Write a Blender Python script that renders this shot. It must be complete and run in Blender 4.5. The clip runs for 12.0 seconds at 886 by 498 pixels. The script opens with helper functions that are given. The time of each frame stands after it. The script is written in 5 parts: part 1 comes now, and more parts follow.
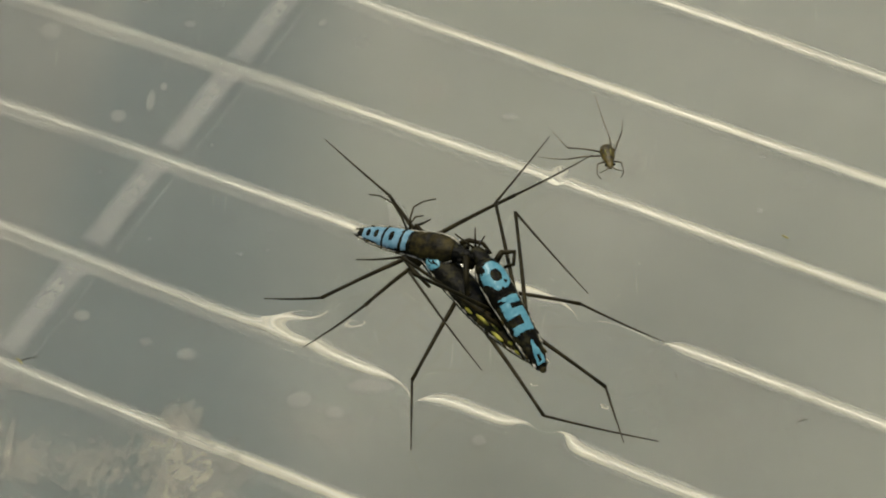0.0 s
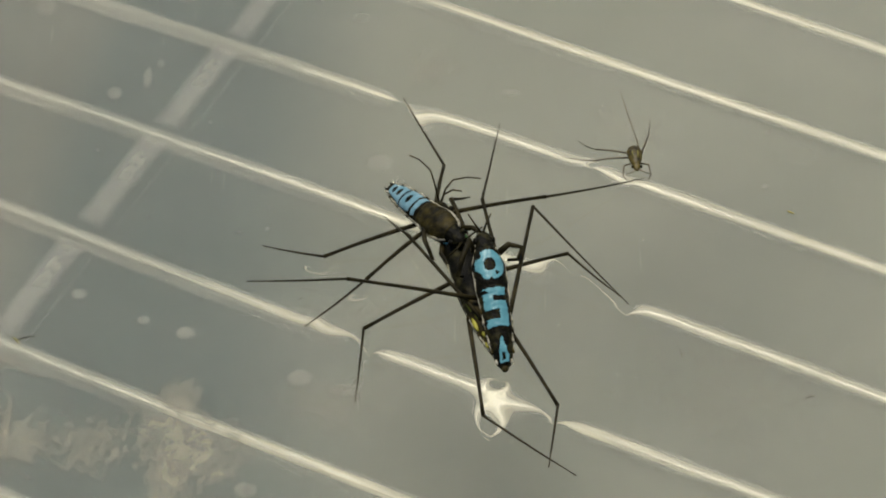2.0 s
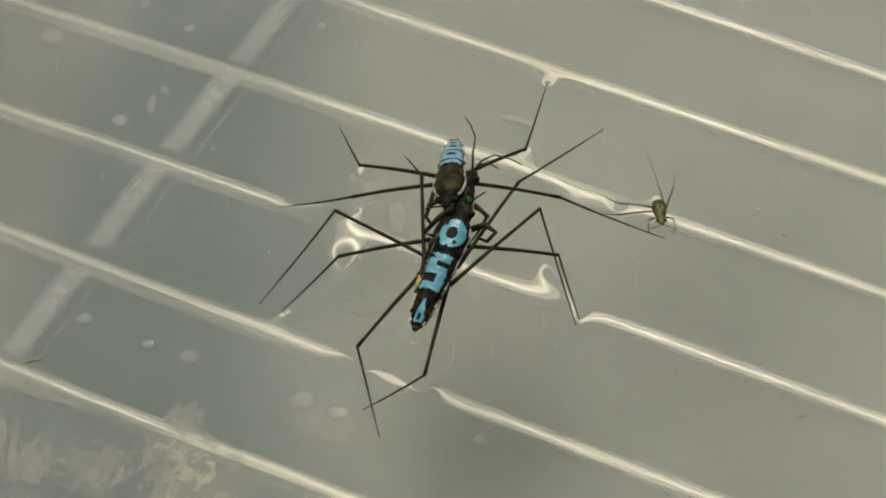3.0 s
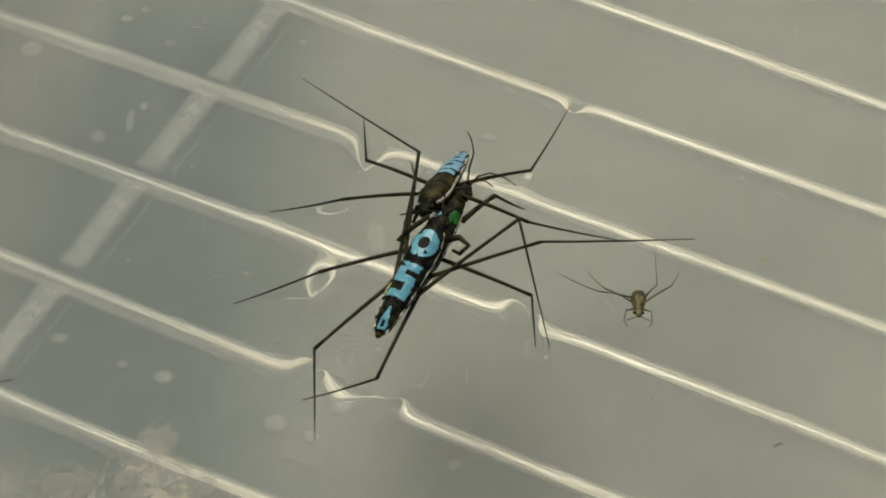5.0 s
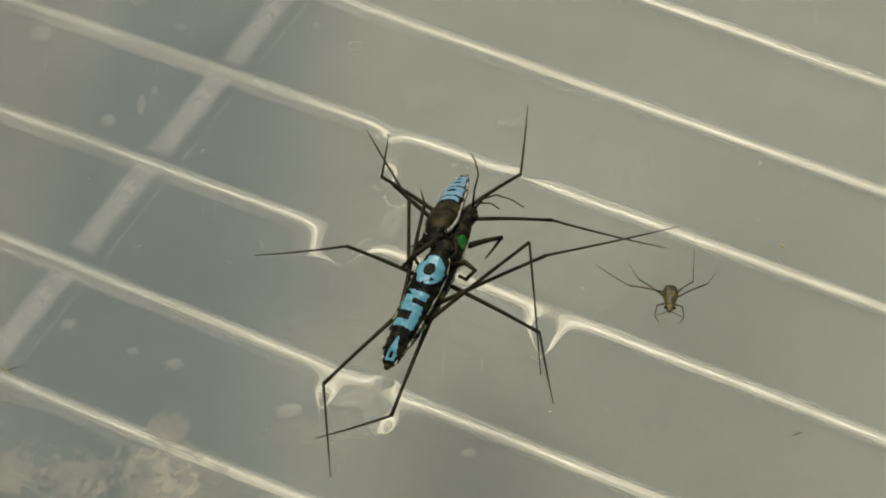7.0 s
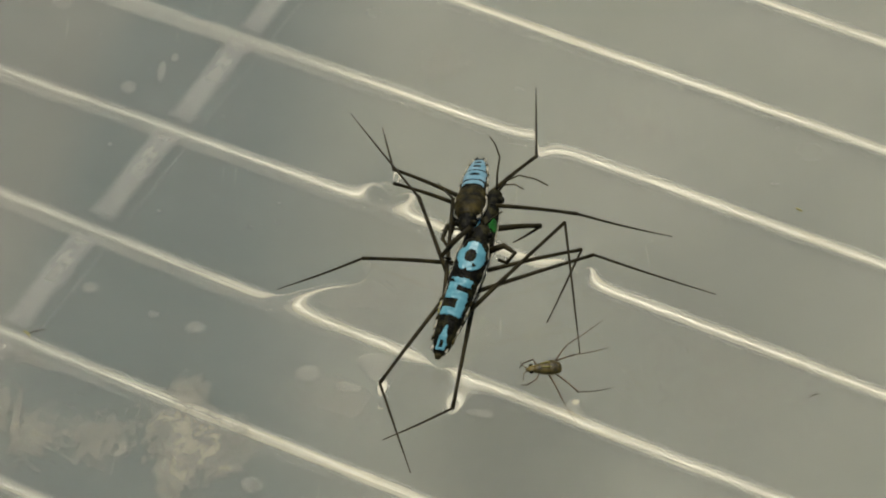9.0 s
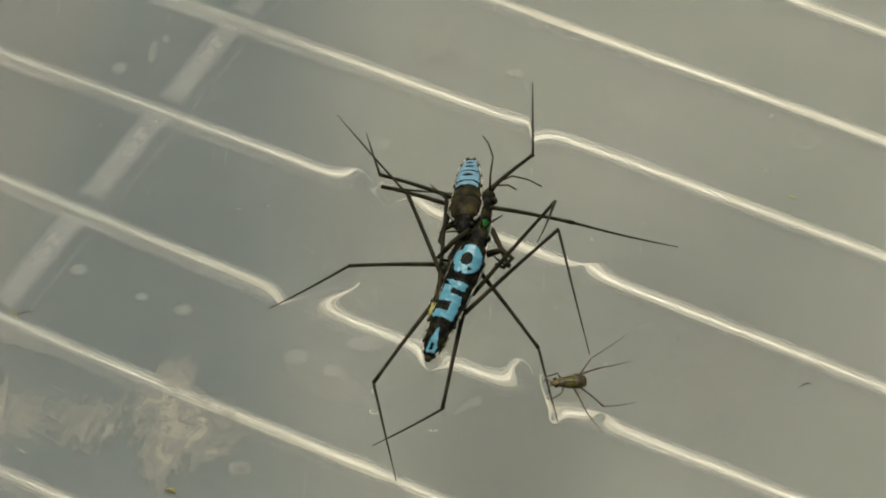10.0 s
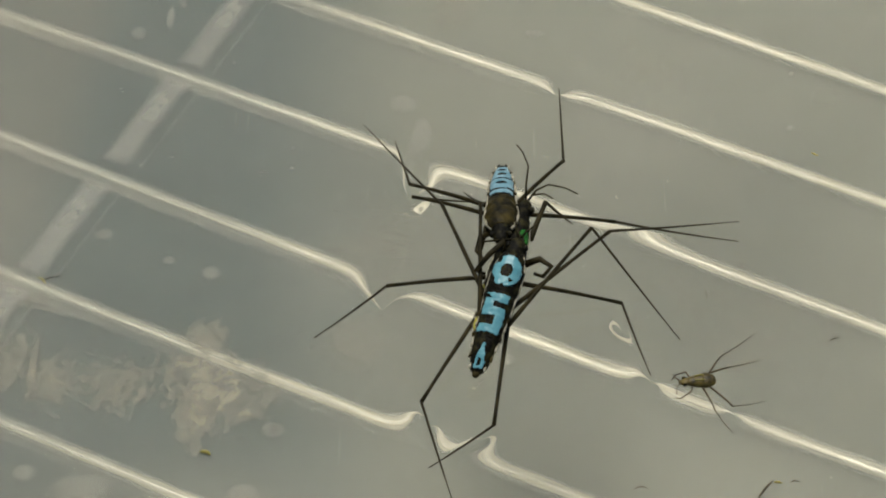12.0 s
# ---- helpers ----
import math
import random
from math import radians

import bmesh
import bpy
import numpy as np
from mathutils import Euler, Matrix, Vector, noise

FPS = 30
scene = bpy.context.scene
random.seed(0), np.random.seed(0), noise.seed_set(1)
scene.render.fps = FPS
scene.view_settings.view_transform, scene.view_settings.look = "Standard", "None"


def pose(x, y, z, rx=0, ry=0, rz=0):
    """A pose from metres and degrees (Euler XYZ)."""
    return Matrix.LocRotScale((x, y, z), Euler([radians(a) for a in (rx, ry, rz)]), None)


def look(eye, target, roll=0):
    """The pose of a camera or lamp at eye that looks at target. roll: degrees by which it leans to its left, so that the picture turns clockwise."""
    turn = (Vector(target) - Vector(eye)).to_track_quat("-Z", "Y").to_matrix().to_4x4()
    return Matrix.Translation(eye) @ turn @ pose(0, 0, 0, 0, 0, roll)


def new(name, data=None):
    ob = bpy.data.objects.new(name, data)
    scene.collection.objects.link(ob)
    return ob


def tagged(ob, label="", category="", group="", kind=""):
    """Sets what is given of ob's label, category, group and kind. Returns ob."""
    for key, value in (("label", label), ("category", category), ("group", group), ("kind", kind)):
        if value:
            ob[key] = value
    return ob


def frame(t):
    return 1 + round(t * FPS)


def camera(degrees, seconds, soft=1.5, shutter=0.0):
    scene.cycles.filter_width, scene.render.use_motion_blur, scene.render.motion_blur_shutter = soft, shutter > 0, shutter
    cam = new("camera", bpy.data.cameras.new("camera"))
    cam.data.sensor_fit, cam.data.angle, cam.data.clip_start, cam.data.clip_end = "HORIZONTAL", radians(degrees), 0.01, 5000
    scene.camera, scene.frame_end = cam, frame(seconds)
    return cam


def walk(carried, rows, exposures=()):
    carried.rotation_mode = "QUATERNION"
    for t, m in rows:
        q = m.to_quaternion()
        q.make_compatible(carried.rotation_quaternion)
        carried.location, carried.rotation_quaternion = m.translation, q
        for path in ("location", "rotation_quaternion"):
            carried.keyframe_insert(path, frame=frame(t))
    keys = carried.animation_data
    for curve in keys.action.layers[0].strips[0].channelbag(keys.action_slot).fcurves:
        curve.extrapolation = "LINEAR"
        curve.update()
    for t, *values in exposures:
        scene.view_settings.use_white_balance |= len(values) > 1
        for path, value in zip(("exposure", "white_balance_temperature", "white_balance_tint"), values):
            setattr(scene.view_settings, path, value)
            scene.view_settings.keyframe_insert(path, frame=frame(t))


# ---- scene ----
# --- camera and its way ---
cam = camera(18.18, 12.0, soft=1.9)
walk(cam, [
    (0, pose(-0.00066, -0.17043, 0.17646, 44.279, -0.542, 0.409)),
    (0.5, pose(-0.00085, -0.16796, 0.17602, 44.194, -0.234, 0.502)),
    (1, pose(-0.00488, -0.16814, 0.17590, 44.228, -0.617, 0.120)),
    (1.5, pose(-0.00212, -0.16747, 0.17356, 44.067, -0.511, 0.200)),
    (2, pose(-0.00133, -0.16942, 0.17298, 44.175, -0.480, 0.178)),
    (2.2, pose(-0.00039, -0.17042, 0.17473, 43.959, -0.171, 0.248)),
    (2.5, pose(0.00013, -0.17028, 0.17567, 43.959, -0.084, 0.131)),
    (3, pose(-0.00024, -0.17177, 0.17707, 44.407, -0.133, 0.127)),
    (3.5, pose(0.00359, -0.16948, 0.17851, 44.028, 0.267, 0.587)),
    (3.7, pose(0.00320, -0.16950, 0.17989, 43.920, -0.042, 0.542)),
    (5.3, pose(0.00235, -0.16730, 0.17820, 43.995, -0.456, 0.582)),
    (5.5, pose(0.00335, -0.16694, 0.17474, 44.420, -0.028, 0.565)),
    (6, pose(0.00237, -0.16609, 0.17595, 44.124, -0.050, 0.584)),
    (6.5, pose(0.00118, -0.16627, 0.17432, 44.197, -0.288, 0.456)),
    (7, pose(0.00196, -0.16606, 0.17577, 43.878, -0.357, 0.794)),
    (7.2, pose(0.00180, -0.16602, 0.17601, 43.896, -0.352, 0.820)),
    (8.8, pose(0.00253, -0.16869, 0.17605, 43.654, -0.001, 0.937)),
    (9, pose(0.00216, -0.16884, 0.17552, 43.609, 0.008, 1.022)),
    (9.5, pose(0.00329, -0.16929, 0.17447, 43.627, -0.006, 1.212)),
    (10, pose(0.00287, -0.16781, 0.17455, 43.280, -0.383, 1.375)),
    (10.5, pose(-0.00024, -0.16905, 0.17301, 43.658, -0.455, 0.811)),
    (11, pose(0.00039, -0.16899, 0.17277, 43.200, -0.456, 0.793)),
    (11.5, pose(0.00061, -0.17034, 0.17294, 43.040, -0.554, 0.919)),
    (12, pose(-0.00475, -0.16962, 0.17322, 42.940, -0.745, 0.136)),
])

# --- light ---
world = bpy.data.worlds.new("sky")
scene.world = world
world.use_nodes = True
_n = world.node_tree.nodes
_sky = _n.new("ShaderNodeTexSky")
_sky.sky_type, _sky.sun_disc = "NISHITA", False
_sky.sun_elevation, _sky.sun_rotation = radians(72), radians(-21)
_sky.dust_density, _sky.air_density = 0.2, 1.0
_n["Background"].inputs["Strength"].default_value = 0.06
world.node_tree.links.new(_sky.outputs["Color"], _n["Background"].inputs["Color"])
sun = new("sun", bpy.data.lights.new("sun", "SUN"))
sun.data.energy, sun.data.angle, sun.data.color = 2.37, radians(26), (1.0, 0.955, 0.84)
sun.matrix_world = look((-0.11, 0.288, 0.951), (0, 0, 0))      # high, a little behind the far side
scene.view_settings.exposure = 0.0

# --- sizes, in millimetres where not said otherwise ---
MM = 0.001
DEEP = 30.0                       # water over the tray floor
RIDGE_TURN = -25.92                 # heading of the ridges, degrees
RIDGE_GAP, RIDGE_FIRST = 14.99, 61.01
RIB_AT = -39.87                    # where the cross rib lies along the ridges
CU, SU = math.cos(radians(RIDGE_TURN)), math.sin(radians(RIDGE_TURN))


def tray(u, v, z=0.0):
    """From along and across the ridges, in mm over the tray floor, to the world in metres."""
    return Vector(((CU * u - SU * v) * MM, (SU * u + CU * v) * MM, (z - DEEP) * MM))


# --- materials ---
def material(name, rough=0.5, metal=0.0):
    m = bpy.data.materials.new(name)
    m.use_nodes = True
    b = m.node_tree.nodes["Principled BSDF"]
    b.inputs["Roughness"].default_value, b.inputs["Metallic"].default_value = rough, metal
    return m, m.node_tree.nodes, m.node_tree.links, b


def noisy(n, l, scale, detail=4.0, kind="Object", rough=0.55):
    c = n.new("ShaderNodeTexCoord")
    t = n.new("ShaderNodeTexNoise")
    t.inputs["Scale"].default_value, t.inputs["Detail"].default_value, t.inputs["Roughness"].default_value = scale, detail, rough
    l.new(c.outputs[kind], t.inputs["Vector"])
    return t.outputs["Fac"]


def ramp(n, l, fac, stops):
    r = n.new("ShaderNodeValToRGB")
    e = r.color_ramp.elements
    while len(e) < len(stops):
        e.new(0.5)
    for k, (p, c) in zip(e, stops):
        k.position, k.color = p, (*c, 1) if len(c) == 3 else (c[0], c[0], c[0], 1)
    l.new(fac, r.inputs["Fac"])
    return r.outputs["Color"]


def bump(n, l, b, fac, strength, distance):
    k = n.new("ShaderNodeBump")
    k.inputs["Strength"].default_value, k.inputs["Distance"].default_value = strength, distance
    l.new(fac, k.inputs["Height"])
    l.new(k.outputs["Normal"], b.inputs["Normal"])


def two_tone(name, dark, light, scale, rough=0.5, strength=0.3, distance=0.00005, fine=None, low=0.35, high=0.65, spec=0.5, coat=0.0):
    m, n, l, b = material(name, rough)
    l.new(ramp(n, l, noisy(n, l, scale), [(low, dark), (high, light)]), b.inputs["Base Color"])
    bump(n, l, b, noisy(n, l, fine or scale * 4, 3), strength, distance)
    b.inputs["Specular IOR Level"].default_value = spec
    b.inputs["Coat Weight"].default_value = coat
    return m


def see_through(m, fac, tint=(1.0, 1.0, 1.0)):
    """Let a share of the light straight through the material's surface."""
    n, l = m.node_tree.nodes, m.node_tree.links
    mix, t = n.new("ShaderNodeMixShader"), n.new("ShaderNodeBsdfTransparent")
    t.inputs["Color"].default_value = (*tint, 1)
    out = n["Material Output"]
    l.new(n["Principled BSDF"].outputs[0], mix.inputs[1])
    l.new(t.outputs[0], mix.inputs[2])
    if isinstance(fac, float):
        mix.inputs[0].default_value = fac
    else:
        l.new(fac, mix.inputs[0])
    l.new(mix.outputs[0], out.inputs["Surface"])
    return m


def clear(name, ior, kind="ShaderNodeBsdfGlass"):
    m = bpy.data.materials.new(name)
    m.use_nodes = True
    n, l = m.node_tree.nodes, m.node_tree.links
    n.remove(n["Principled BSDF"])
    g = n.new(kind)
    g.inputs["IOR"].default_value, g.inputs["Roughness"].default_value = ior, 0.0
    l.new(g.outputs[0], n["Material Output"].inputs["Surface"])
    return m


WATER, HOLLOW = clear("water", 1.333), clear("pressed_water", 0.85, "ShaderNodeBsdfRefraction")


def plastic_material():
    m, n, l, b = material("milky_plastic", 0.55)
    base = ramp(n, l, noisy(n, l, 45, 6), [(0.3, (0.221, 0.236, 0.209)), (0.55, (0.240, 0.252, 0.222)), (0.75, (0.263, 0.274, 0.240))])
    # fine scratches across the ribs, and dust
    c, mp = n.new("ShaderNodeTexCoord"), n.new("ShaderNodeMapping")
    mp.inputs["Rotation"].default_value = (0, 0, radians(-40))
    mp.inputs["Scale"].default_value = (1500, 110, 1)
    l.new(c.outputs["Object"], mp.inputs["Vector"])
    t = n.new("ShaderNodeTexNoise")
    t.inputs["Scale"].default_value, t.inputs["Detail"].default_value = 1.0, 3.0
    l.new(mp.outputs[0], t.inputs["Vector"])
    scratch = ramp(n, l, t.outputs["Fac"], [(0.66, (0.0,)), (0.78, (0.16,))])
    dust = ramp(n, l, noisy(n, l, 900, 5, rough=0.7), [(0.66, (0.0,)), (0.76, (0.5,))])
    where = ramp(n, l, noisy(n, l, 38, 3), [(0.45, (0.0,)), (0.62, (1.0,))])
    both = n.new("ShaderNodeMath"); both.operation = "MAXIMUM"
    l.new(scratch, both.inputs[0]); l.new(dust, both.inputs[1])
    part_of = n.new("ShaderNodeMath"); part_of.operation = "MULTIPLY"
    l.new(both.outputs[0], part_of.inputs[0]); l.new(where, part_of.inputs[1])
    mix = n.new("ShaderNodeMixRGB")
    mix.inputs[2].default_value = (0.56, 0.55, 0.47, 1)
    l.new(part_of.outputs[0], mix.inputs[0]); l.new(base, mix.inputs[1])
    l.new(mix.outputs[0], b.inputs["Base Color"])
    b.inputs["Specular IOR Level"].default_value = 0.02
    bump(n, l, b, noisy(n, l, 260, 4), 0.12, 0.0003)
    pass_on = ramp(n, l, noisy(n, l, 70, 5), [(0.35, (0.40,)), (0.7, (0.37,))])
    less = n.new("ShaderNodeMath"); less.operation = "MULTIPLY_ADD"
    l.new(part_of.outputs[0], less.inputs[0]); less.inputs[1].default_value = -0.3
    l.new(pass_on, less.inputs[2])
    return see_through(m, less.outputs[0], (0.93, 0.95, 0.90))


def ridge_material():
    """Thicker plastic, milky along its back; towards one end the near flank is milky too and the polish is worn off."""
    m, n, l, b = material("ridge_plastic", 0.16)
    c, s, o = n.new("ShaderNodeTexCoord"), n.new("ShaderNodeAttribute"), n.new("ShaderNodeObjectInfo")
    s.attribute_name = "across"
    split, own = n.new("ShaderNodeSeparateXYZ"), n.new("ShaderNodeCombineXYZ")
    l.new(c.outputs["Object"], split.inputs[0])
    l.new(split.outputs["X"], own.inputs["X"]); l.new(s.outputs["Fac"], own.inputs["Y"]); l.new(o.outputs["Random"], own.inputs["Z"])
    def grain(along, over, detail):
        mp, t = n.new("ShaderNodeMapping"), n.new("ShaderNodeTexNoise")
        mp.inputs["Scale"].default_value = (along, over, 40)
        l.new(own.outputs[0], mp.inputs["Vector"]); l.new(mp.outputs[0], t.inputs["Vector"])
        t.inputs["Scale"].default_value, t.inputs["Detail"].default_value = 1.0, detail
        return t.outputs["Fac"]
    def soft(value, x0, x1, y0, y1):
        mr = n.new("ShaderNodeMapRange"); mr.interpolation_type = "SMOOTHSTEP"
        for key, k in (("From Min", x0), ("From Max", x1), ("To Min", y0), ("To Max", y1)):
            mr.inputs[key].default_value = k
        l.new(value, mr.inputs["Value"])
        return mr.outputs[0]
    def sums(way, p, q):
        k = n.new("ShaderNodeMath"); k.operation = way
        for i, v in enumerate((p, q)):
            if isinstance(v, float):
                k.inputs[i].default_value = v
            else:
                l.new(v, k.inputs[i])
        return k.outputs[0]
    worn_end = soft(split.outputs["X"], 0.022, -0.062, 0.0, 1.0)
    back = sums("ABSOLUTE", sums("ADD", s.outputs["Fac"], 0.00016), 0.0)
    streak = grain(45, 5200, 4.0)
    l.new(ramp(n, l, grain(120, 2600, 5.0), [(0.3, (0.52, 0.50, 0.41)), (0.7, (0.70, 0.68, 0.56))]), b.inputs["Base Color"])
    b.inputs["Specular IOR Level"].default_value = 0.6
    b.inputs["Specular Tint"].default_value = (1.0, 0.95, 0.78, 1)
    b.inputs["Coat Roughness"].default_value, b.inputs["Coat IOR"].default_value = 0.07, 1.6
    b.inputs["Coat Tint"].default_value = (1.0, 0.96, 0.83, 1)
    # polish in long streaks, with dull stretches between
    polish = sums("MULTIPLY", ramp(n, l, grain(55, 300, 4.0), [(0.38, (0.12,)), (0.62, (0.68,))]), ramp(n, l, grain(420, 3600, 3.0), [(0.44, (0.22,)), (0.60, (1.0,))]))
    l.new(sums("MULTIPLY", polish, soft(worn_end, 0.35, 1.0, 1.0, 0.12)), b.inputs["Coat Weight"])
    bump(n, l, b, grain(500, 4200, 4.0), 0.35, 0.00006)
    l.new(sums("ADD", soft(back, 0.0002, 0.0008, 0.20, 0.6), ramp(n, l, grain(40, 900, 4.0), [(0.46, (0.0,)), (0.68, (0.28,))])), b.inputs["Roughness"])
    # milkiness: the back, and the near flank towards the worn end
    milk = sums("MULTIPLY", sums("MULTIPLY", soft(back, 0.00020, 0.00125, 0.62, 0.0), soft(worn_end, 0.3, 1.0, 1.0, 0.56)), ramp(n, l, streak, [(0.30, (0.62,)), (0.66, (1.0,))]))
    near = sums("MULTIPLY", soft(s.outputs["Fac"], -0.0020, -0.0012, 0.0, 0.34), soft(s.outputs["Fac"], 0.0, 0.0010, 1.0, 0.0))
    near = sums("MULTIPLY", near, sums("ADD", sums("MULTIPLY", worn_end, 0.85), 0.06))
    near = sums("MULTIPLY", near, ramp(n, l, grain(60, 700, 5.0), [(0.34, (0.55,)), (0.62, (1.0,))]))
    return see_through(m, sums("SUBTRACT", 1.0, sums("MAXIMUM", milk, near)))


PLASTIC, RIDGE = plastic_material(), ridge_material()


def rib_material():
    """Frosted plastic, thinning out softly to its rim, with a fine raised line beside it."""
    m = two_tone("frosted_rib", (0.40, 0.40, 0.35), (0.52, 0.51, 0.44), 240, 0.5, 0.3, 0.0001, 700, spec=0.1)
    n, l = m.node_tree.nodes, m.node_tree.links
    c, s = n.new("ShaderNodeTexCoord"), n.new("ShaderNodeSeparateXYZ")
    wob = n.new("ShaderNodeMath"); wob.operation = "MULTIPLY_ADD"
    l.new(noisy(n, l, 330, 4), wob.inputs[0]); wob.inputs[1].default_value = 0.0008
    l.new(c.outputs["Object"], s.inputs[0])
    l.new(s.outputs["X"], wob.inputs[2])
    def fade(value, near, far, top, centre=0.0):
        sub, ab = n.new("ShaderNodeMath"), n.new("ShaderNodeMath")
        sub.operation, ab.operation = "SUBTRACT", "ABSOLUTE"
        l.new(value, sub.inputs[0]); sub.inputs[1].default_value = centre
        l.new(sub.outputs[0], ab.inputs[0])
        mr = n.new("ShaderNodeMapRange"); mr.interpolation_type = "SMOOTHSTEP"
        mr.inputs["From Min"].default_value, mr.inputs["From Max"].default_value = near, far
        mr.inputs["To Min"].default_value, mr.inputs["To Max"].default_value = top, 1.0
        l.new(ab.outputs[0], mr.inputs["Value"])
        return mr.outputs[0]
    def join(a, b, way):
        k = n.new("ShaderNodeMath"); k.operation = way
        l.new(a, k.inputs[0]); l.new(b, k.inputs[1])
        return k.outputs[0]
    band = join(fade(wob.outputs[0], 0.0005, 0.0022, 0.48, 0.0003), fade(s.outputs["X"], 0.0, 0.0004, 0.74, 0.0025), "MINIMUM")
    worn = ramp(n, l, noisy(n, l, 180, 6, rough=0.7), [(0.35, (0.0,)), (0.7, (0.22,))])
    most = join(join(band, worn, "ADD"), fade(s.outputs["Y"], 0.0048, 0.0071, 0.3), "MAXIMUM")
    return see_through(m, most)


RIB = rib_material()
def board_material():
    """A pale board with a blue-grey panel and a dun one beside it, their edges blurred; the dimmer middle of the tray
    is put into its colour as a faint grey patch.
    """
    m, n, l, b = material("dimmed_panel_board", 0.7)
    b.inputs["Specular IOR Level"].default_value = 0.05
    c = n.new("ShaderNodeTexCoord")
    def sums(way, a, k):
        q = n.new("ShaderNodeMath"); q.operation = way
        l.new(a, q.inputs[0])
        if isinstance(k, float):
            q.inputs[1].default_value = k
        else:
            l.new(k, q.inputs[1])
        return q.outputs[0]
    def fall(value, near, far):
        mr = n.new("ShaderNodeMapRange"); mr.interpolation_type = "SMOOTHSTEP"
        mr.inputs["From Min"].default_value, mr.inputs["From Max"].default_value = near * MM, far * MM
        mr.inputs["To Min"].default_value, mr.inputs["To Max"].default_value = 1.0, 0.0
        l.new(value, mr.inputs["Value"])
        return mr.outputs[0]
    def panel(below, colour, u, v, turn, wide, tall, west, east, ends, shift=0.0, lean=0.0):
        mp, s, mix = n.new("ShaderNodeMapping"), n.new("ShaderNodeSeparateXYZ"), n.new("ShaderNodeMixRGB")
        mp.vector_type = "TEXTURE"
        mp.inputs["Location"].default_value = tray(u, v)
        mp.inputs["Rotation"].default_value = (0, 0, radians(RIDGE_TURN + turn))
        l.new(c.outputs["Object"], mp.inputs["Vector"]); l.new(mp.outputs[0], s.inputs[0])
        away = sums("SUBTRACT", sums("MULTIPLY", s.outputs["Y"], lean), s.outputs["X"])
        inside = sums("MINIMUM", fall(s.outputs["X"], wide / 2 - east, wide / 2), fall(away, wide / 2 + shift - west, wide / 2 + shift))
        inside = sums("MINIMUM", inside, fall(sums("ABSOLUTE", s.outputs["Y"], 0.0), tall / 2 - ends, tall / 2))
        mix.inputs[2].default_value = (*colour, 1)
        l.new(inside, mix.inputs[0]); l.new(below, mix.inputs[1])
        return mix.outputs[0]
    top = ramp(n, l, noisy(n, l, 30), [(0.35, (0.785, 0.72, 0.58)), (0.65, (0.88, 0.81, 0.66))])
    # dimness over the middle of the tray, painted into the board's colour
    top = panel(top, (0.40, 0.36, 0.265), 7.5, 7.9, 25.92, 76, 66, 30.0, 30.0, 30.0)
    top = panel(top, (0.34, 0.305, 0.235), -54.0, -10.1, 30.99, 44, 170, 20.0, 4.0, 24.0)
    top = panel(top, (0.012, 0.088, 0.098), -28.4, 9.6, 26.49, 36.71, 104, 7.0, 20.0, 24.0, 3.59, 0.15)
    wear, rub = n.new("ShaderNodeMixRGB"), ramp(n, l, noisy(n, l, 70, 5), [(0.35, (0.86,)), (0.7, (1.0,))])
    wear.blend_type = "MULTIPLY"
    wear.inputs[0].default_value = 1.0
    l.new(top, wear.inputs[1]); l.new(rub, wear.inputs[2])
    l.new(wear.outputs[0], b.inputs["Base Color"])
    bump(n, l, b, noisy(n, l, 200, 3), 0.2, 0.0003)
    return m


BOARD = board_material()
CUTICLE = two_tone("dark_cuticle", (0.006, 0.005, 0.0015), (0.062, 0.053, 0.016), 1300, 0.5, 1.0, 0.00012, 2600, 0.47, 0.78, 0.12)
BROWN = two_tone("brown_cuticle", (0.011, 0.0086, 0.002), (0.090, 0.066, 0.014), 1100, 0.5, 0.9, 0.00010, 3500, 0.36, 0.72, 0.15)
LEG = two_tone("leg_cuticle", (0.011, 0.0088, 0.0027), (0.043, 0.033, 0.010), 700, 0.55, 0.3, 0.00002, 4000, spec=0.12)
THIN_LEG = two_tone("thin_leg_cuticle", (0.013, 0.0102, 0.0036), (0.038, 0.030, 0.012), 700, 0.55, 0.3, 0.00002, 4000, spec=0.12)
# the rival's blue paint, with the sky's reflection mixed into its tint
SKY_PALED_BLUE = two_tone("sky_paled_blue_paint", (0.17, 0.36, 0.42), (0.31, 0.50, 0.56), 1500, 0.30, 0.5, 0.00005, 3500)
BLUE = two_tone("blue_paint", (0.12, 0.36, 0.41), (0.20, 0.49, 0.53), 1500, 0.32, 0.5, 0.00005, 3500)
GREEN = two_tone("green_paint", (0.006, 0.045, 0.003), (0.022, 0.22, 0.008), 1500, 0.4, 0.5, 0.00005, 3500, 0.3, 0.65)
YELLOW = two_tone("yellow_spots", (0.26, 0.23, 0.010), (0.52, 0.47, 0.025), 1800, 0.5, 0.4, 0.00004, 3500)
SILVER = two_tone("silvery_hair", (0.22, 0.19, 0.10), (0.62, 0.56, 0.42), 2500, 0.4, 0.6, 0.00004, 5000)
NYMPH = two_tone("nymph_cuticle", (0.020, 0.014, 0.002), (0.165, 0.115, 0.014), 1300, 0.5, 0.4, 0.00004, 5000)
NYMPH_LEG = two_tone("nymph_leg", (0.034, 0.023, 0.007), (0.090, 0.060, 0.020), 900, 0.45, 0.2, 0.00002, 4000)


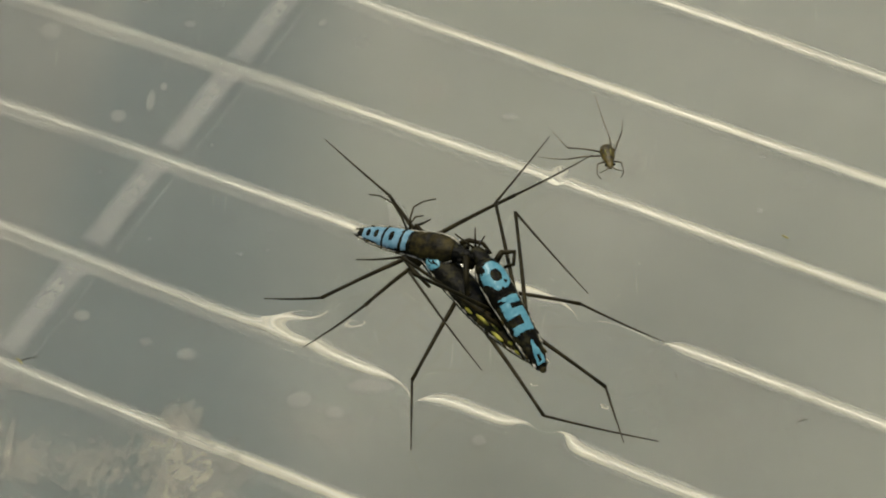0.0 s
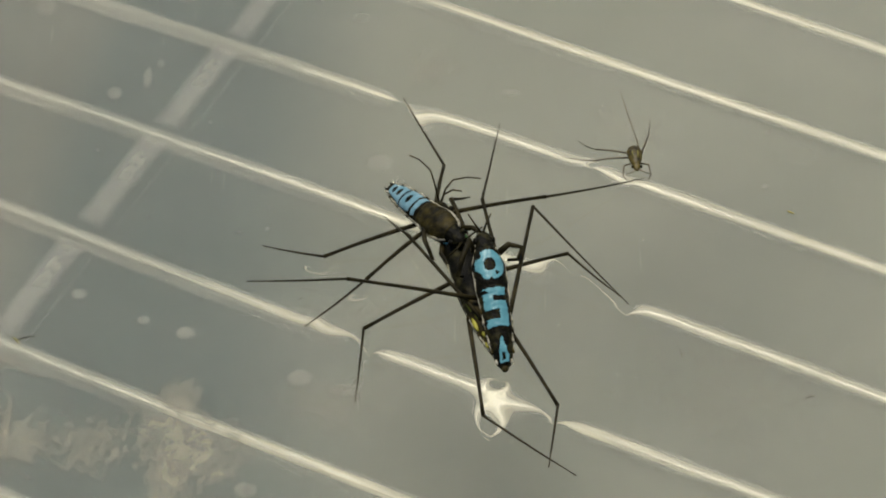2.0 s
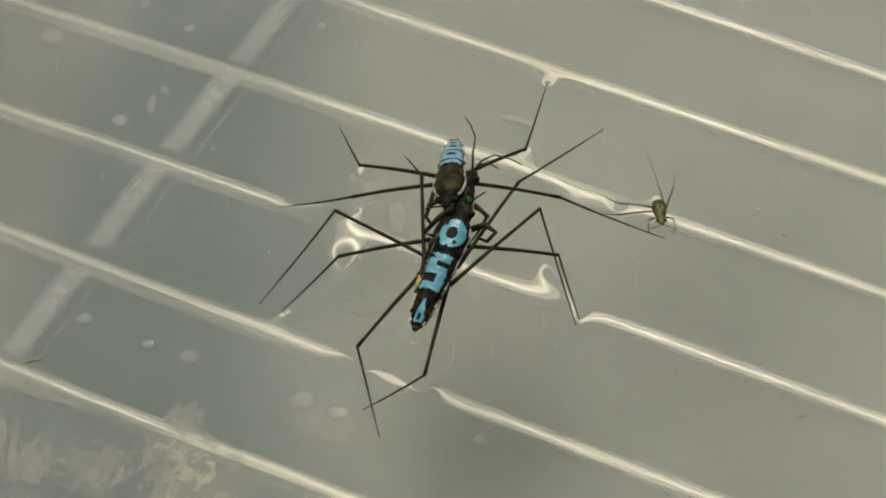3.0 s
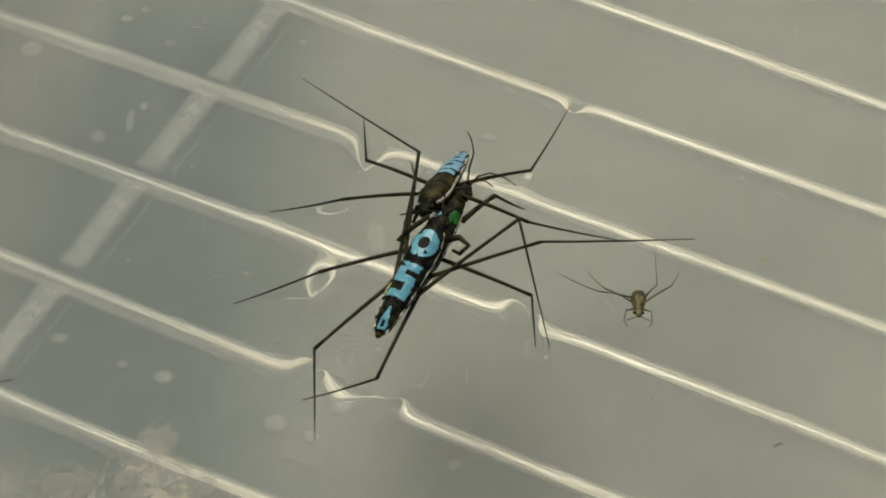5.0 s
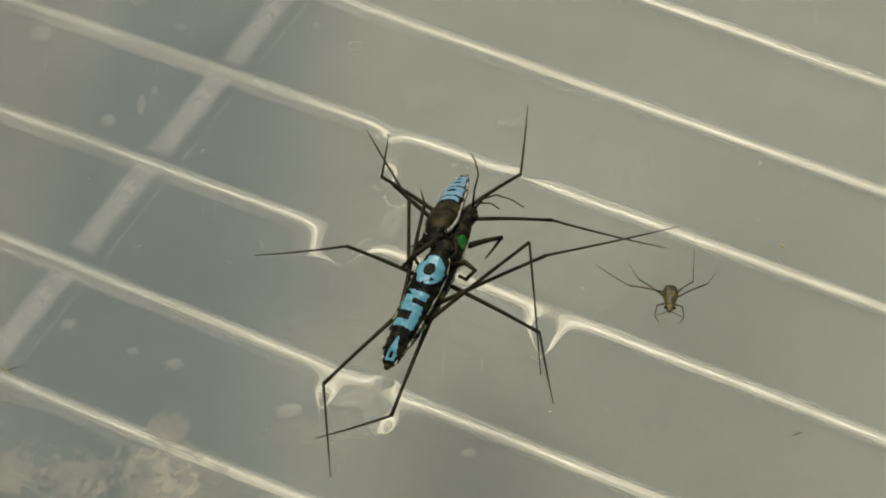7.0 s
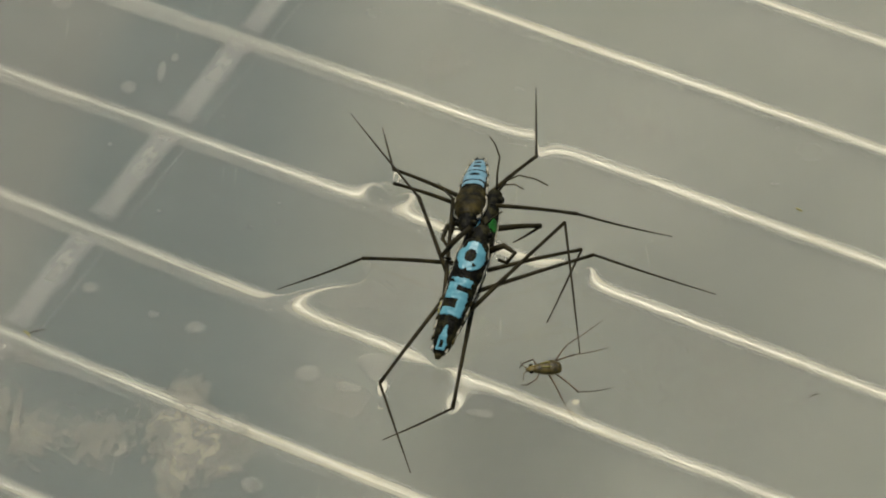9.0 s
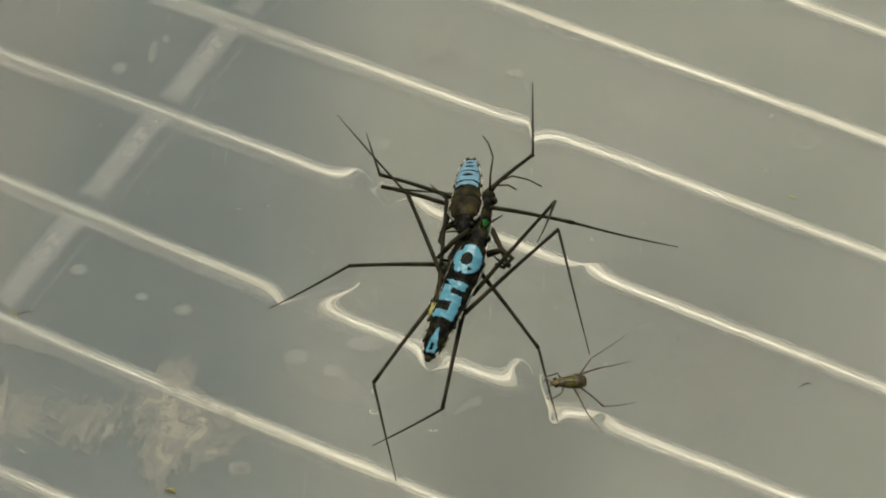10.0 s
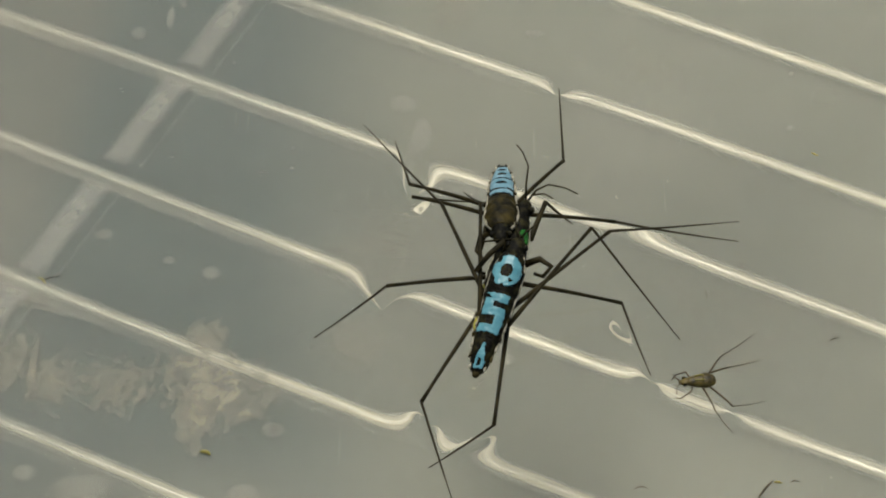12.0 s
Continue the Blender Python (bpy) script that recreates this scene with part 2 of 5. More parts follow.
def spot_material():
    """Thin dried lime, in the space of a disc of radius one: thickest inside, fraying out."""
    m = two_tone("lime_spot", (0.42, 0.41, 0.33), (0.58, 0.57, 0.47), 1.6, 0.8, 0.4, 0.0001, 5.0)
    n, l = m.node_tree.nodes, m.node_tree.links
    c, ln = n.new("ShaderNodeTexCoord"), n.new("ShaderNodeVectorMath")
    ln.operation = "LENGTH"
    l.new(c.outputs["Object"], ln.inputs[0])
    out, ml = n.new("ShaderNodeMath"), n.new("ShaderNodeMath")
    out.operation, ml.operation = "MULTIPLY", "MULTIPLY_ADD"
    l.new(ln.outputs["Value"], out.inputs[0]); out.inputs[1].default_value = 0.75
    l.new(noisy(n, l, 2.6, 6, rough=0.65), ml.inputs[0]); ml.inputs[1].default_value = 0.35
    l.new(out.outputs[0], ml.inputs[2])
    return see_through(m, ramp(n, l, ml.outputs[0], [(0.36, (0.66,)), (0.64, (0.74,)), (0.95, (1.0,))]))


SCALE_SPOT = spot_material()
DEBRIS = two_tone("plant_debris", (0.028, 0.024, 0.010), (0.075, 0.062, 0.025), 900, 0.7, 0.4, 0.0001, 3000)
YELLOW_DEBRIS = two_tone("yellow_debris", (0.20, 0.17, 0.03), (0.30, 0.25, 0.06), 900, 0.7, 0.4, 0.0001, 3000)


# --- building helpers ---
def mesh_of(name, verts, faces, mat, smooth=True):
    me = bpy.data.meshes.new(name)
    me.from_pydata([tuple(v) for v in verts], [], faces)
    me.materials.append(mat)
    if smooth:
        me.polygons.foreach_set("use_smooth", [True] * len(me.polygons))
    me.update()
    return me


def part(name, me, parent, label="", m=None):
    ob = new(name, me)
    ob.parent = parent
    if m is not None:
        ob.matrix_basis = m
    if label:
        ob["label"] = label
    return ob


def thing(name, label, category, group="", kind=""):
    return tagged(new(name), label, category, group, kind)


def tube(points, radii, sides=8):
    """A round, tapered rod through points in mm."""
    pts = [Vector(p) for p in points]
    verts, faces = [], []
    for i, p in enumerate(pts):
        d = (pts[min(i + 1, len(pts) - 1)] - pts[max(i - 1, 0)]).normalized()
        a = d.cross(Vector((0, 0, 1)) if abs(d.z) < 0.9 else Vector((0, 1, 0))).normalized()
        b = d.cross(a)
        for k in range(sides):
            w = 2 * math.pi * k / sides
            verts.append((p + (a * math.cos(w) + b * math.sin(w)) * radii[i]) * MM)
    for i in range(len(pts) - 1):
        for k in range(sides):
            k2 = (k + 1) % sides
            faces.append((i * sides + k, i * sides + k2, (i + 1) * sides + k2, (i + 1) * sides + k))
    faces.append(tuple(range(sides))[::-1])
    faces.append(tuple((len(pts) - 1) * sides + k for k in range(sides)))
    return verts, faces


def span(table, x):
    """Linear look-up in rows of (x, a, b, c)."""
    for p, q in zip(table, table[1:]):
        if x <= q[0]:
            f = (x - p[0]) / (q[0] - p[0])
            return [a + (b - a) * f for a, b in zip(p[1:], q[1:])]
    return list(table[-1][1:])


def loft(table, x0, x1, steps=26, sides=20, rough=0.0, seed=0):
    """A body along x: rows of (x, half width, top, bottom)."""
    verts, faces = [], []
    for i in range(steps + 1):
        x = x0 + (x1 - x0) * i / steps
        w, t, b = span(table, x)
        for k in range(sides):
            a = 2 * math.pi * k / sides
            c, s = math.cos(a), math.sin(a)
            y, z = w * abs(c) ** 0.85 * (1 if c > 0 else -1), (t + b) / 2 + (t - b) / 2 * s
            g = 1 + rough * noise.noise((x * 1.7 + seed, y * 1.7, z * 1.7))
            verts.append(Vector((x, y * g, z * g)) * MM)
    for i in range(steps):
        for k in range(sides):
            k2 = (k + 1) % sides
            faces.append((i * sides + k, i * sides + k2, (i + 1) * sides + k2, (i + 1) * sides + k)[::-1])
    faces.append(tuple(range(sides)))
    faces.append(tuple(steps * sides + k for k in range(sides))[::-1])
    return verts, faces


def back(table, x, y):
    """Height of the back of a lofted body over (x, y)."""
    w, t, b = span(table, x)
    q = min(1.0, abs(y) / max(w, 1e-3)) ** (1 / 0.85)
    return (t + b) / 2 + (t - b) / 2 * math.sqrt(max(0.0, 1 - q * q))


def dab(table, outline, thick=0.05, cells=34):
    """Paint on a back: the cells of a fine grid inside an outline (a test of x, y) with a rounded, uneven rim."""
    (x0, x1, y0, y1), inside = outline
    verts, faces, index = [], [], {}
    nx = int(cells * 1.9)
    ny = max(10, int(nx * (y1 - y0) / (x1 - x0)))
    def vert(i, j):
        if (i, j) not in index:
            x, y = x0 + (x1 - x0) * i / nx, y0 + (y1 - y0) * j / ny
            e = thick * (0.8 + 0.5 * noise.noise((x * 3, y * 3, 1.3)))
            index[i, j] = len(verts)
            verts.append(Vector((x, y, back(table, x, y) + e)) * MM)
        return index[i, j]
    for i in range(nx):
        for j in range(ny):
            x, y = x0 + (x1 - x0) * (i + 0.5) / nx, y0 + (y1 - y0) * (j + 0.5) / ny
            wob = 0.09 * noise.noise((x * 2.3, y * 2.3, 7.7)) + 0.06 * noise.noise((x * 6.5, y * 6.5, 2.1))
            bare = noise.noise((x * 4.2, y * 3.1, x0 * 3.0)) > 0.72          # paint rubbed off
            if inside(x + wob, y - wob) and not bare:
                faces.append((vert(i, j), vert(i + 1, j), vert(i + 1, j + 1), vert(i, j + 1)))
    n = len(verts)
    edges = {}
    for f in faces:
        for a, b in zip(f, f[1:] + f[:1]):
            edges[a, b] = edges.get((a, b), 0) + 1
    low = {}
    def down(a):
        if a not in low:
            low[a] = len(verts)
            v = Vector(verts[a])
            v.z -= 2.5 * thick * MM
            verts.append(v)
        return low[a]
    for (a, b) in list(edges):
        if (b, a) not in edges:
            faces.append((b, a, down(a), down(b)))
    return verts, faces


def ring_test(cx, cy, rx, ry, hx, hy):
    return (cx - rx - 0.15, cx + rx + 0.15, cy - ry - 0.15, cy + ry + 0.15), \
        lambda x, y: ((x - cx) / rx) ** 2 + ((y - cy) / ry) ** 2 < 1 < ((x - cx) / hx) ** 2 + ((y - cy) / hy) ** 2


# --- the tray, its board and the water ---
def box(u0, u1, v0, v1, z0, z1):
    vs = [tray(u, v, z) for z in (z0, z1) for u, v in ((u0, v0), (u1, v0), (u1, v1), (u0, v1))]
    return vs, [(0, 3, 2, 1), (4, 5, 6, 7), (0, 1, 5, 4), (1, 2, 6, 5), (2, 3, 7, 6), (3, 0, 4, 7)]


def setting(name, me, label, parent=None):
    ob = new(name, me)
    if parent:
        ob.parent = parent
    return tagged(ob, label, kind="structure")


# each long rib: how far across it lies, its slope and its bow
RIDGES = {0: (61.01, -0.0208, -0.03), 1: (46.18, -0.0068, 0.19), 2: (31.72, 0.0038, -0.70), 3: (16.83, 0.0011, -0.73), 4: (1.02, 0.0009, 0.08), 5: (-13.66, 0.0090, 0.01), 6: (-29.00, 0.0046, -0.07)}
SPOTS = [
    (-46.9, 19.42, 0.87, 0.96, 25.92, 0),
    (-36.06, -5.61, 0.87, 0.74, 25.92, 0),
    (-28.93, -5.67, 0.67, 0.52, 25.92, 0),
    (-24.62, -5.28, 0.97, 0.81, 25.92, 0),
    (-12.39, -5.36, 1.28, 1.04, 25.92, 0),
    (-8.68, -5.14, 1.03, 0.74, 25.92, 0),
    (-45.1, 22.91, 0.51, 1.63, 25.92, 0),
    (-44.95, 25.33, 0.46, 0.67, 25.92, 0),
    (-59.84, 27.23, 1.23, 1.33, 25.92, 0),
    (-7.64, -1.02, 1.74, 0.96, 25.92, 0),
    (-34.84, 41.44, 0.51, 0.59, 25.92, 0),
    (-10.3, -18.86, 0.72, 0.74, 25.92, 0),
    (4.73, -2.16, 0.72, 0.67, 25.92, 0),
    (-47.33, 34.85, 0.72, 0.59, 25.92, 0),
    (-26.45, 8.24, 0.41, 0.22, 25.92, 0),
    (-24.25, 10.01, 0.26, 0.3, 25.92, 0),
    (-36.25, 20.14, 0.26, 0.3, 25.92, 0),
    (-44.38, 11.7, 0.26, 0.3, 25.92, 0),
    (-35.3, 6.05, 0.31, 0.22, 25.92, 0),
    (-25.42, 12.4, 0.26, 0.22, 25.92, 0),
    (-14.83, 19.78, 1.03, 2.22, 25.92, 0),
    (17.09, 36.79, 0.41, 0.37, 25.92, 0),
    (14.52, 44.0, 0.36, 0.37, 25.92, 0),
    (-27.99, -33.12, 1.1, 0.95, 25.92, 0),
    (-22.6, -32.3, 2.9, 1.5, 25.92, 0),
    (-9.6, -26.4, 1.5, 1.1, 25.92, 0),
    (-18.39, 22.73, 1.3, 1.2, 25.92, 0),
    (-11.05, 37.64, 1.0, 0.5, 25.92, 0),
    (-10.78, -19.05, 0.9, 0.9, 25.92, 0),
    (18.8, 42.5, 1.4, 1.3, 25.92, 0.72),
    (-29.79, 40.71, 0.9, 0.8, 25.92, 0.6),
    (-53.41, 35.95, 0.7, 0.6, 25.92, 0),
    (-52.31, 38.19, 0.6, 0.45, 25.92, 0),
    (-46.27, 38.77, 0.95, 0.8, 25.92, 0.6),
]
SCALES = [
    (-18.2, -16.9, 14.0, 9.6, 0, 620, 0.8, 0.29, -8, 0.36, 0),
    (-21.0, -12.4, 4.0, 5.8, 25.92, 900, 0.6, 0.29, 0, 0.30, 0),
    (-17.5, -21.0, 4.6, 9.0, 30, 1100, 0.4, 0.31, 0, 0.36, 0),
    (-25.6, -21.0, 9.6, 12.0, 10, 1500, 0.3, 0.42, 80, 0.36, -80),
    (-31.0, -22.8, 12.5, 14.0, 10, 1300, 0.25, 0.43, 78, 0.34, -85),
    (-35.4, -22.6, 5.5, 12.0, 20, 900, 0.5, 0.37, 0, 0.30, 0),
    (-33.4, -22.6, 1.0, 10.0, 24, 1400, 0.10, 0.27, 0, 0.32, 0),
    (-36.6, -16.0, 9.0, 3.0, 0, 1200, 0.3, 0.38, 90, 0.26, 0),
    (-19.92, 37.72, 7.69, 8.89, 25.92, 500, 0.6, 0.39, 0, 0.2, 0),
    (-12.73, 3.55, 16.92, 19.26, 25.92, 1800, 0.1, 0.44, 75, 0.16, 0),
    (-8.8, -7.5, 16.0, 10.0, 10, 1500, 0.25, 0.43, 80, 0.20, -75),
    (23.0, 11.0, 30.0, 22.0, 10, 420, 0.5, 0.44, -20, 0.12, 60),
    (2.0, 38.0, 20.0, 10.0, 0, 600, 0.5, 0.44, 20, 0.13, 0),
]
BITS = [
    (-37.6, -12.6, 2, 44, 0.18, 0.07, 0),
    (-38.3, -13.3, 1.2, -25, 0.15, 0.11, 1),
    (17.97, 13.21, 1.08, -56.87, 0.1, 0.04, 0),
    (30.78, 13.46, 1.07, 49.4, 0.2, 0.07, 0),
    (-17.12, 3.36, 0.48, 80.66, 0, 0.04, 0),
    (-24.49, -28.62, 0.95, -47.92, 0.4, 0.09, 0),
    (-14.74, -24.09, 0.98, 6.24, 0.2, 0.23, 1),
    (31.4, -5.4, 2.6, 80, 0.1, 0.12, 0),
    (33.44, -3.45, 0.83, 33.92, 0.2, 0.07, 0),
    (21.55, -10.2, 1.25, 26.23, 0.3, 0.07, 0),
    (20.64, 34.65, 0.79, -5.67, 0, 0.11, 1),
    (32.1, -4.2, 0.7, 20, 0.1, 0.13, 1),
]

HALF_U, HALF_V = 190.0, 150.0
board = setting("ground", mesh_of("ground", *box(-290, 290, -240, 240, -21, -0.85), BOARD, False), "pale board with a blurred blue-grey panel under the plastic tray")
slab = box(-HALF_U, HALF_U, -HALF_V, HALF_V, -0.8, 0)
tray_floor = setting("floor", mesh_of("floor", slab[0], slab[1][1:], PLASTIC, False), "milky plastic tray floor under shallow water")
for name, b in (("wall_north", (-HALF_U, HALF_U, HALF_V, HALF_V + 2)), ("wall_south", (-HALF_U, HALF_U, -HALF_V - 2, -HALF_V)),
                ("wall_east", (HALF_U, HALF_U + 2, -HALF_V - 2, HALF_V + 2)), ("wall_west", (-HALF_U - 2, -HALF_U, -HALF_V - 2, HALF_V + 2))):
    setting(name, mesh_of(name, *box(*b, -0.8, 38), PLASTIC, False), "milky plastic side of the tray")


RIB_STEPS = [f * (0.45 + 0.55 * abs(f)) for f in (k / 8 - 1 for k in range(17))]


def long_ridge(half, high, seed, bow, steps=300):
    """A rounded rib along x with a slightly uneven flank, in its own space."""
    verts, faces = [], []
    for i in range(steps + 1):
        x = -HALF_U + 2 * HALF_U * i / steps
        n1 = 0.10 * noise.noise((x * 0.06, seed, 0.5)) + 0.03 * noise.noise((x * 0.5, seed, 8.5))
        n1 += bow * min(1.8, (x / 50) ** 2)
        n2 = 1 + 0.10 * noise.noise((x * 0.22, seed, 3.1))
        for f in RIB_STEPS:
            verts.append(Vector((x, n1 + f * half * n2, high * n2 * (math.exp(-4.2 * f * f) - math.exp(-4.2)) + 0.012)) * MM)
    ring = len(RIB_STEPS)
    for i in range(steps):
        for k in range(ring - 1):
            p = i * ring + k
            faces.append((p, p + ring, p + ring + 1, p + 1))
    return verts, faces


for i in range(-5, 13):
    v, lean, bow = RIDGES.get(i, (RIDGE_FIRST - RIDGE_GAP * i, 0.0, 0.0))
    if abs(v) > HALF_V - 4:
        continue
    rib = mesh_of("ridge", *long_ridge(2.0, 0.40, i * 7.3, bow), RIDGE)
    rib.attributes.new("across", "FLOAT", "POINT").data.foreach_set("value", [f * 2.0 * MM for f in RIB_STEPS] * (len(rib.vertices) // len(RIB_STEPS)))
    part("ridge", rib, tray_floor, m=Matrix.Translation(tray(0, v)) @ pose(0, 0, 0, 0, 0, RIDGE_TURN + math.degrees(math.atan(lean))))
    # the cross rib stops short of each ridge
    vs, fs = [], []
    n, long = 16, RIDGE_GAP - 1.6
    for a in range(n + 1):
        f = a / n * 2 - 1
        for b in range(7):
            g = b / 3 - 1
            vs.append(Vector((0.3 + g * 2.7, f * long / 2, 0.02 + 0.20 * (1 - g ** 4) * (1 - f ** 8))) * MM)
    for a in range(n):
        for b in range(6):
            p = a * 7 + b
            fs.append((p, p + 1, p + 8, p + 7))
    part("cross_rib", mesh_of("cross_rib", vs, fs, RIB), tray_floor, m=Matrix.Translation(tray(RIB_AT, v - RIDGE_GAP / 2)) @ pose(0, 0, 0, 0, 0, RIDGE_TURN))


water = setting("water", mesh_of("water", [tray(u, v, DEEP) for u, v in ((-HALF_U, -HALF_V), (HALF_U, -HALF_V), (HALF_U, HALF_V), (-HALF_U, HALF_V))], [(0, 1, 2, 3)], WATER, False), "clear still water in the tray")
water.visible_shadow = False


# --- lime spots, scale and debris on the tray floor ---
def spot(u, v, ru, rv, turn=0.0, hollow=0.0, seed=0):
    n, vs, fs = 26, [], []
    rings = (hollow, (1 + hollow) / 2, 1.0) if hollow else (0.02, 0.5, 0.85, 1.0)
    for q, r in enumerate(rings):
        for k in range(n):
            a = 2 * math.pi * k / n
            g = r * (1 + 0.22 * noise.noise((math.cos(a) * 1.3 + seed, math.sin(a) * 1.3, seed * 0.7)))
            vs.append(Vector((math.cos(a) * g, math.sin(a) * g, 0.12 if q < len(rings) - 1 else 0.01)))
    for q in range(len(rings) - 1):
        for k in range(n):
            k2 = (k + 1) % n
            fs.append((q * n + k, (q + 1) * n + k, (q + 1) * n + k2, q * n + k2))
    if not hollow:
        fs.append(tuple(range(n)))
    ob = new("lime_spot", mesh_of("lime_spot", vs, fs, SCALE_SPOT))
    ob.matrix_basis = Matrix.Translation(tray(u, v, 0.01)) @ pose(0, 0, 0, 0, 0, RIDGE_TURN + turn) @ Matrix.Diagonal((ru * MM * 1.15, rv * MM * 1.15, MM, 1))
    return tagged(ob, "pale oval lime spot dried on the tray floor", "lime spot", "lime spots")


for k, (u, v, ru, rv, turn, hollow) in enumerate(SPOTS):
    spot(u, v, ru, rv, turn, hollow, k * 3.7)


def scale_patch(u, v, wide, tall, turn, coarse, stretch, cut, lean, thick, cross, seed):
    m, n, l, b = material("lime_scale", 0.8)
    l.new(ramp(n, l, noisy(n, l, 600), [(0.3, (0.36, 0.34, 0.26)), (0.7, (0.48, 0.45, 0.35))]), b.inputs["Base Color"])
    c, grain = n.new("ShaderNodeTexCoord"), None
    for way, shift in ((lean, seed), (lean + cross, seed + 9.0))[:2 if cross else 1]:
        mp = n.new("ShaderNodeMapping")
        mp.vector_type = "TEXTURE"
        mp.inputs["Location"].default_value = (shift, shift * 0.3, 0)
        mp.inputs["Rotation"].default_value = (0, 0, radians(way))
        mp.inputs["Scale"].default_value = (1 / coarse, 1 / coarse / stretch, 1)
        l.new(c.outputs["Object"], mp.inputs["Vector"])
        t = n.new("ShaderNodeTexNoise")
        t.inputs["Scale"].default_value, t.inputs["Detail"].default_value, t.inputs["Roughness"].default_value = 1.0, 9.0, 0.7
        t.inputs["Distortion"].default_value = 0.25
        l.new(mp.outputs[0], t.inputs["Vector"])
        if grain:
            most = n.new("ShaderNodeMath"); most.operation = "MAXIMUM"
            l.new(grain, most.inputs[0]); l.new(t.outputs["Fac"], most.inputs[1])
            grain = most.outputs[0]
        else:
            grain = t.outputs["Fac"]
    finer = n.new("ShaderNodeMath"); finer.operation = "MULTIPLY_ADD"
    l.new(noisy(n, l, coarse * 2.6, 5, rough=0.7), finer.inputs[0]); finer.inputs[1].default_value = 0.34
    l.new(grain, finer.inputs[2])
    # fewer flakes towards the rim of the patch
    sp = n.new("ShaderNodeVectorMath"); sp.operation = "MULTIPLY"
    sp.inputs[1].default_value = (2 / wide / MM, 2 / tall / MM, 0)
    l.new(c.outputs["Object"], sp.inputs[0])
    ln = n.new("ShaderNodeVectorMath"); ln.operation = "LENGTH"
    l.new(sp.outputs[0], ln.inputs[0])
    ml = n.new("ShaderNodeMath"); ml.operation = "MULTIPLY_ADD"
    l.new(ln.outputs["Value"], ml.inputs[0])
    ml.inputs[1].default_value = -0.28
    l.new(finer.outputs[0], ml.inputs[2])
    see_through(m, ramp(n, l, ml.outputs[0], [(cut + 0.13, (1.0,)), (cut + 0.17, (1 - 0.65 * thick,)), (cut + 0.33, (1 - 1.4 * thick,))]))
    n["Transparent BSDF"].inputs["Color"].default_value = (1, 1, 1, 1)
    g, vs, fs, place = 64, [], [], Matrix.Rotation(radians(turn), 2)
    for i in range(g + 1):
        for j in range(g + 1):
            x, y = (i / g - 0.5) * wide, (j / g - 0.5) * tall
            across = v + (place @ Vector((x, y))).y
            over = max(0.41 * math.exp(-1.05 * (across - r[0]) ** 2) for r in RIDGES.values())
            vs.append(Vector((x, y, over + 0.02 * noise.noise((x * 0.8, y * 0.8, seed)))) * MM)
    for i in range(g):
        for j in range(g):
            p = i * (g + 1) + j
            fs.append((p, p + g + 1, p + g + 2, p + 1))
    ob = new("lime_scale", mesh_of("lime_scale", vs, fs, m))
    ob.matrix_basis = Matrix.Translation(tray(u, v, 0.06 + 0.004 * seed)) @ pose(0, 0, 0, 0, 0, RIDGE_TURN + turn)
    return tagged(ob, "flaking pale lime scale on the tray floor", "lime scale", "lime scale", "stuff")


for k, row in enumerate(SCALES):
    scale_patch(*row, k * 5.1)


def sliver(u, v, length, turn, bend, thick, mat, label):
    pts, rad = [], []
    for i in range(9):
        f = i / 8 * 2 - 1
        t = radians(turn)
        x, y = f * length / 2, bend * (1 - f * f)
        pts.append((x * math.cos(t) - y * math.sin(t), x * math.sin(t) + y * math.cos(t), thick))
        rad.append(thick * (1 - 0.75 * abs(f) ** 2))
    vs, fs = tube(pts, rad, 6)
    ob = new("debris", mesh_of("debris", vs, fs, mat))
    ob.matrix_basis = Matrix.Translation(tray(u, v, 0)) @ pose(0, 0, 0, 0, 0, RIDGE_TURN)
    return tagged(ob, label, "debris", "debris in the tray")


for u, v, length, turn, bend, thick, yellow in BITS:
    sliver(u, v, length, turn, bend, thick, YELLOW_DEBRIS if yellow else DEBRIS, "small yellow scrap of leaf lying on the tray floor" if yellow else "thin brown scrap of plant lying on the tray floor")


# --- the insects ---
def rod(name, length, r0, r1, mat, knob=1.0, steps=7, curve=0.0):
    pts = [(length * i / steps, 0, curve * math.sin(math.pi * i / steps)) for i in range(steps + 1)]
    rad = [r0 + (r1 - r0) * i / steps for i in range(steps + 1)]
    pts = [(-0.05, 0, 0)] + pts
    rad = [r0 * 0.6] + rad
    rad[-1] = r1 * knob
    rad[-2] = r1 * (0.6 + 0.4 * knob)
    return mesh_of(name, *tube(pts, rad, 8), mat)


def jointed_leg(name, insect, coxa, upper, lower, r, mats):
    """An upper leg that swings in the body's space, and a shin that swings on it."""
    a = part(name, rod(name, upper, r, r * 0.62, mats[0], 1.35, curve=0.12), insect, m=pose(*(c * MM for c in coxa)))
    b = part("shin", rod("shin", lower, r * 0.56, r * 0.24, mats[1], 0.8, curve=-0.10), a, m=pose(upper * MM, 0, 0))
    return a, b


def bent(name, parent, points, radii, mat, label=""):
    return part(name, mesh_of(name, *tube(points, radii, 7), mat), parent, label)


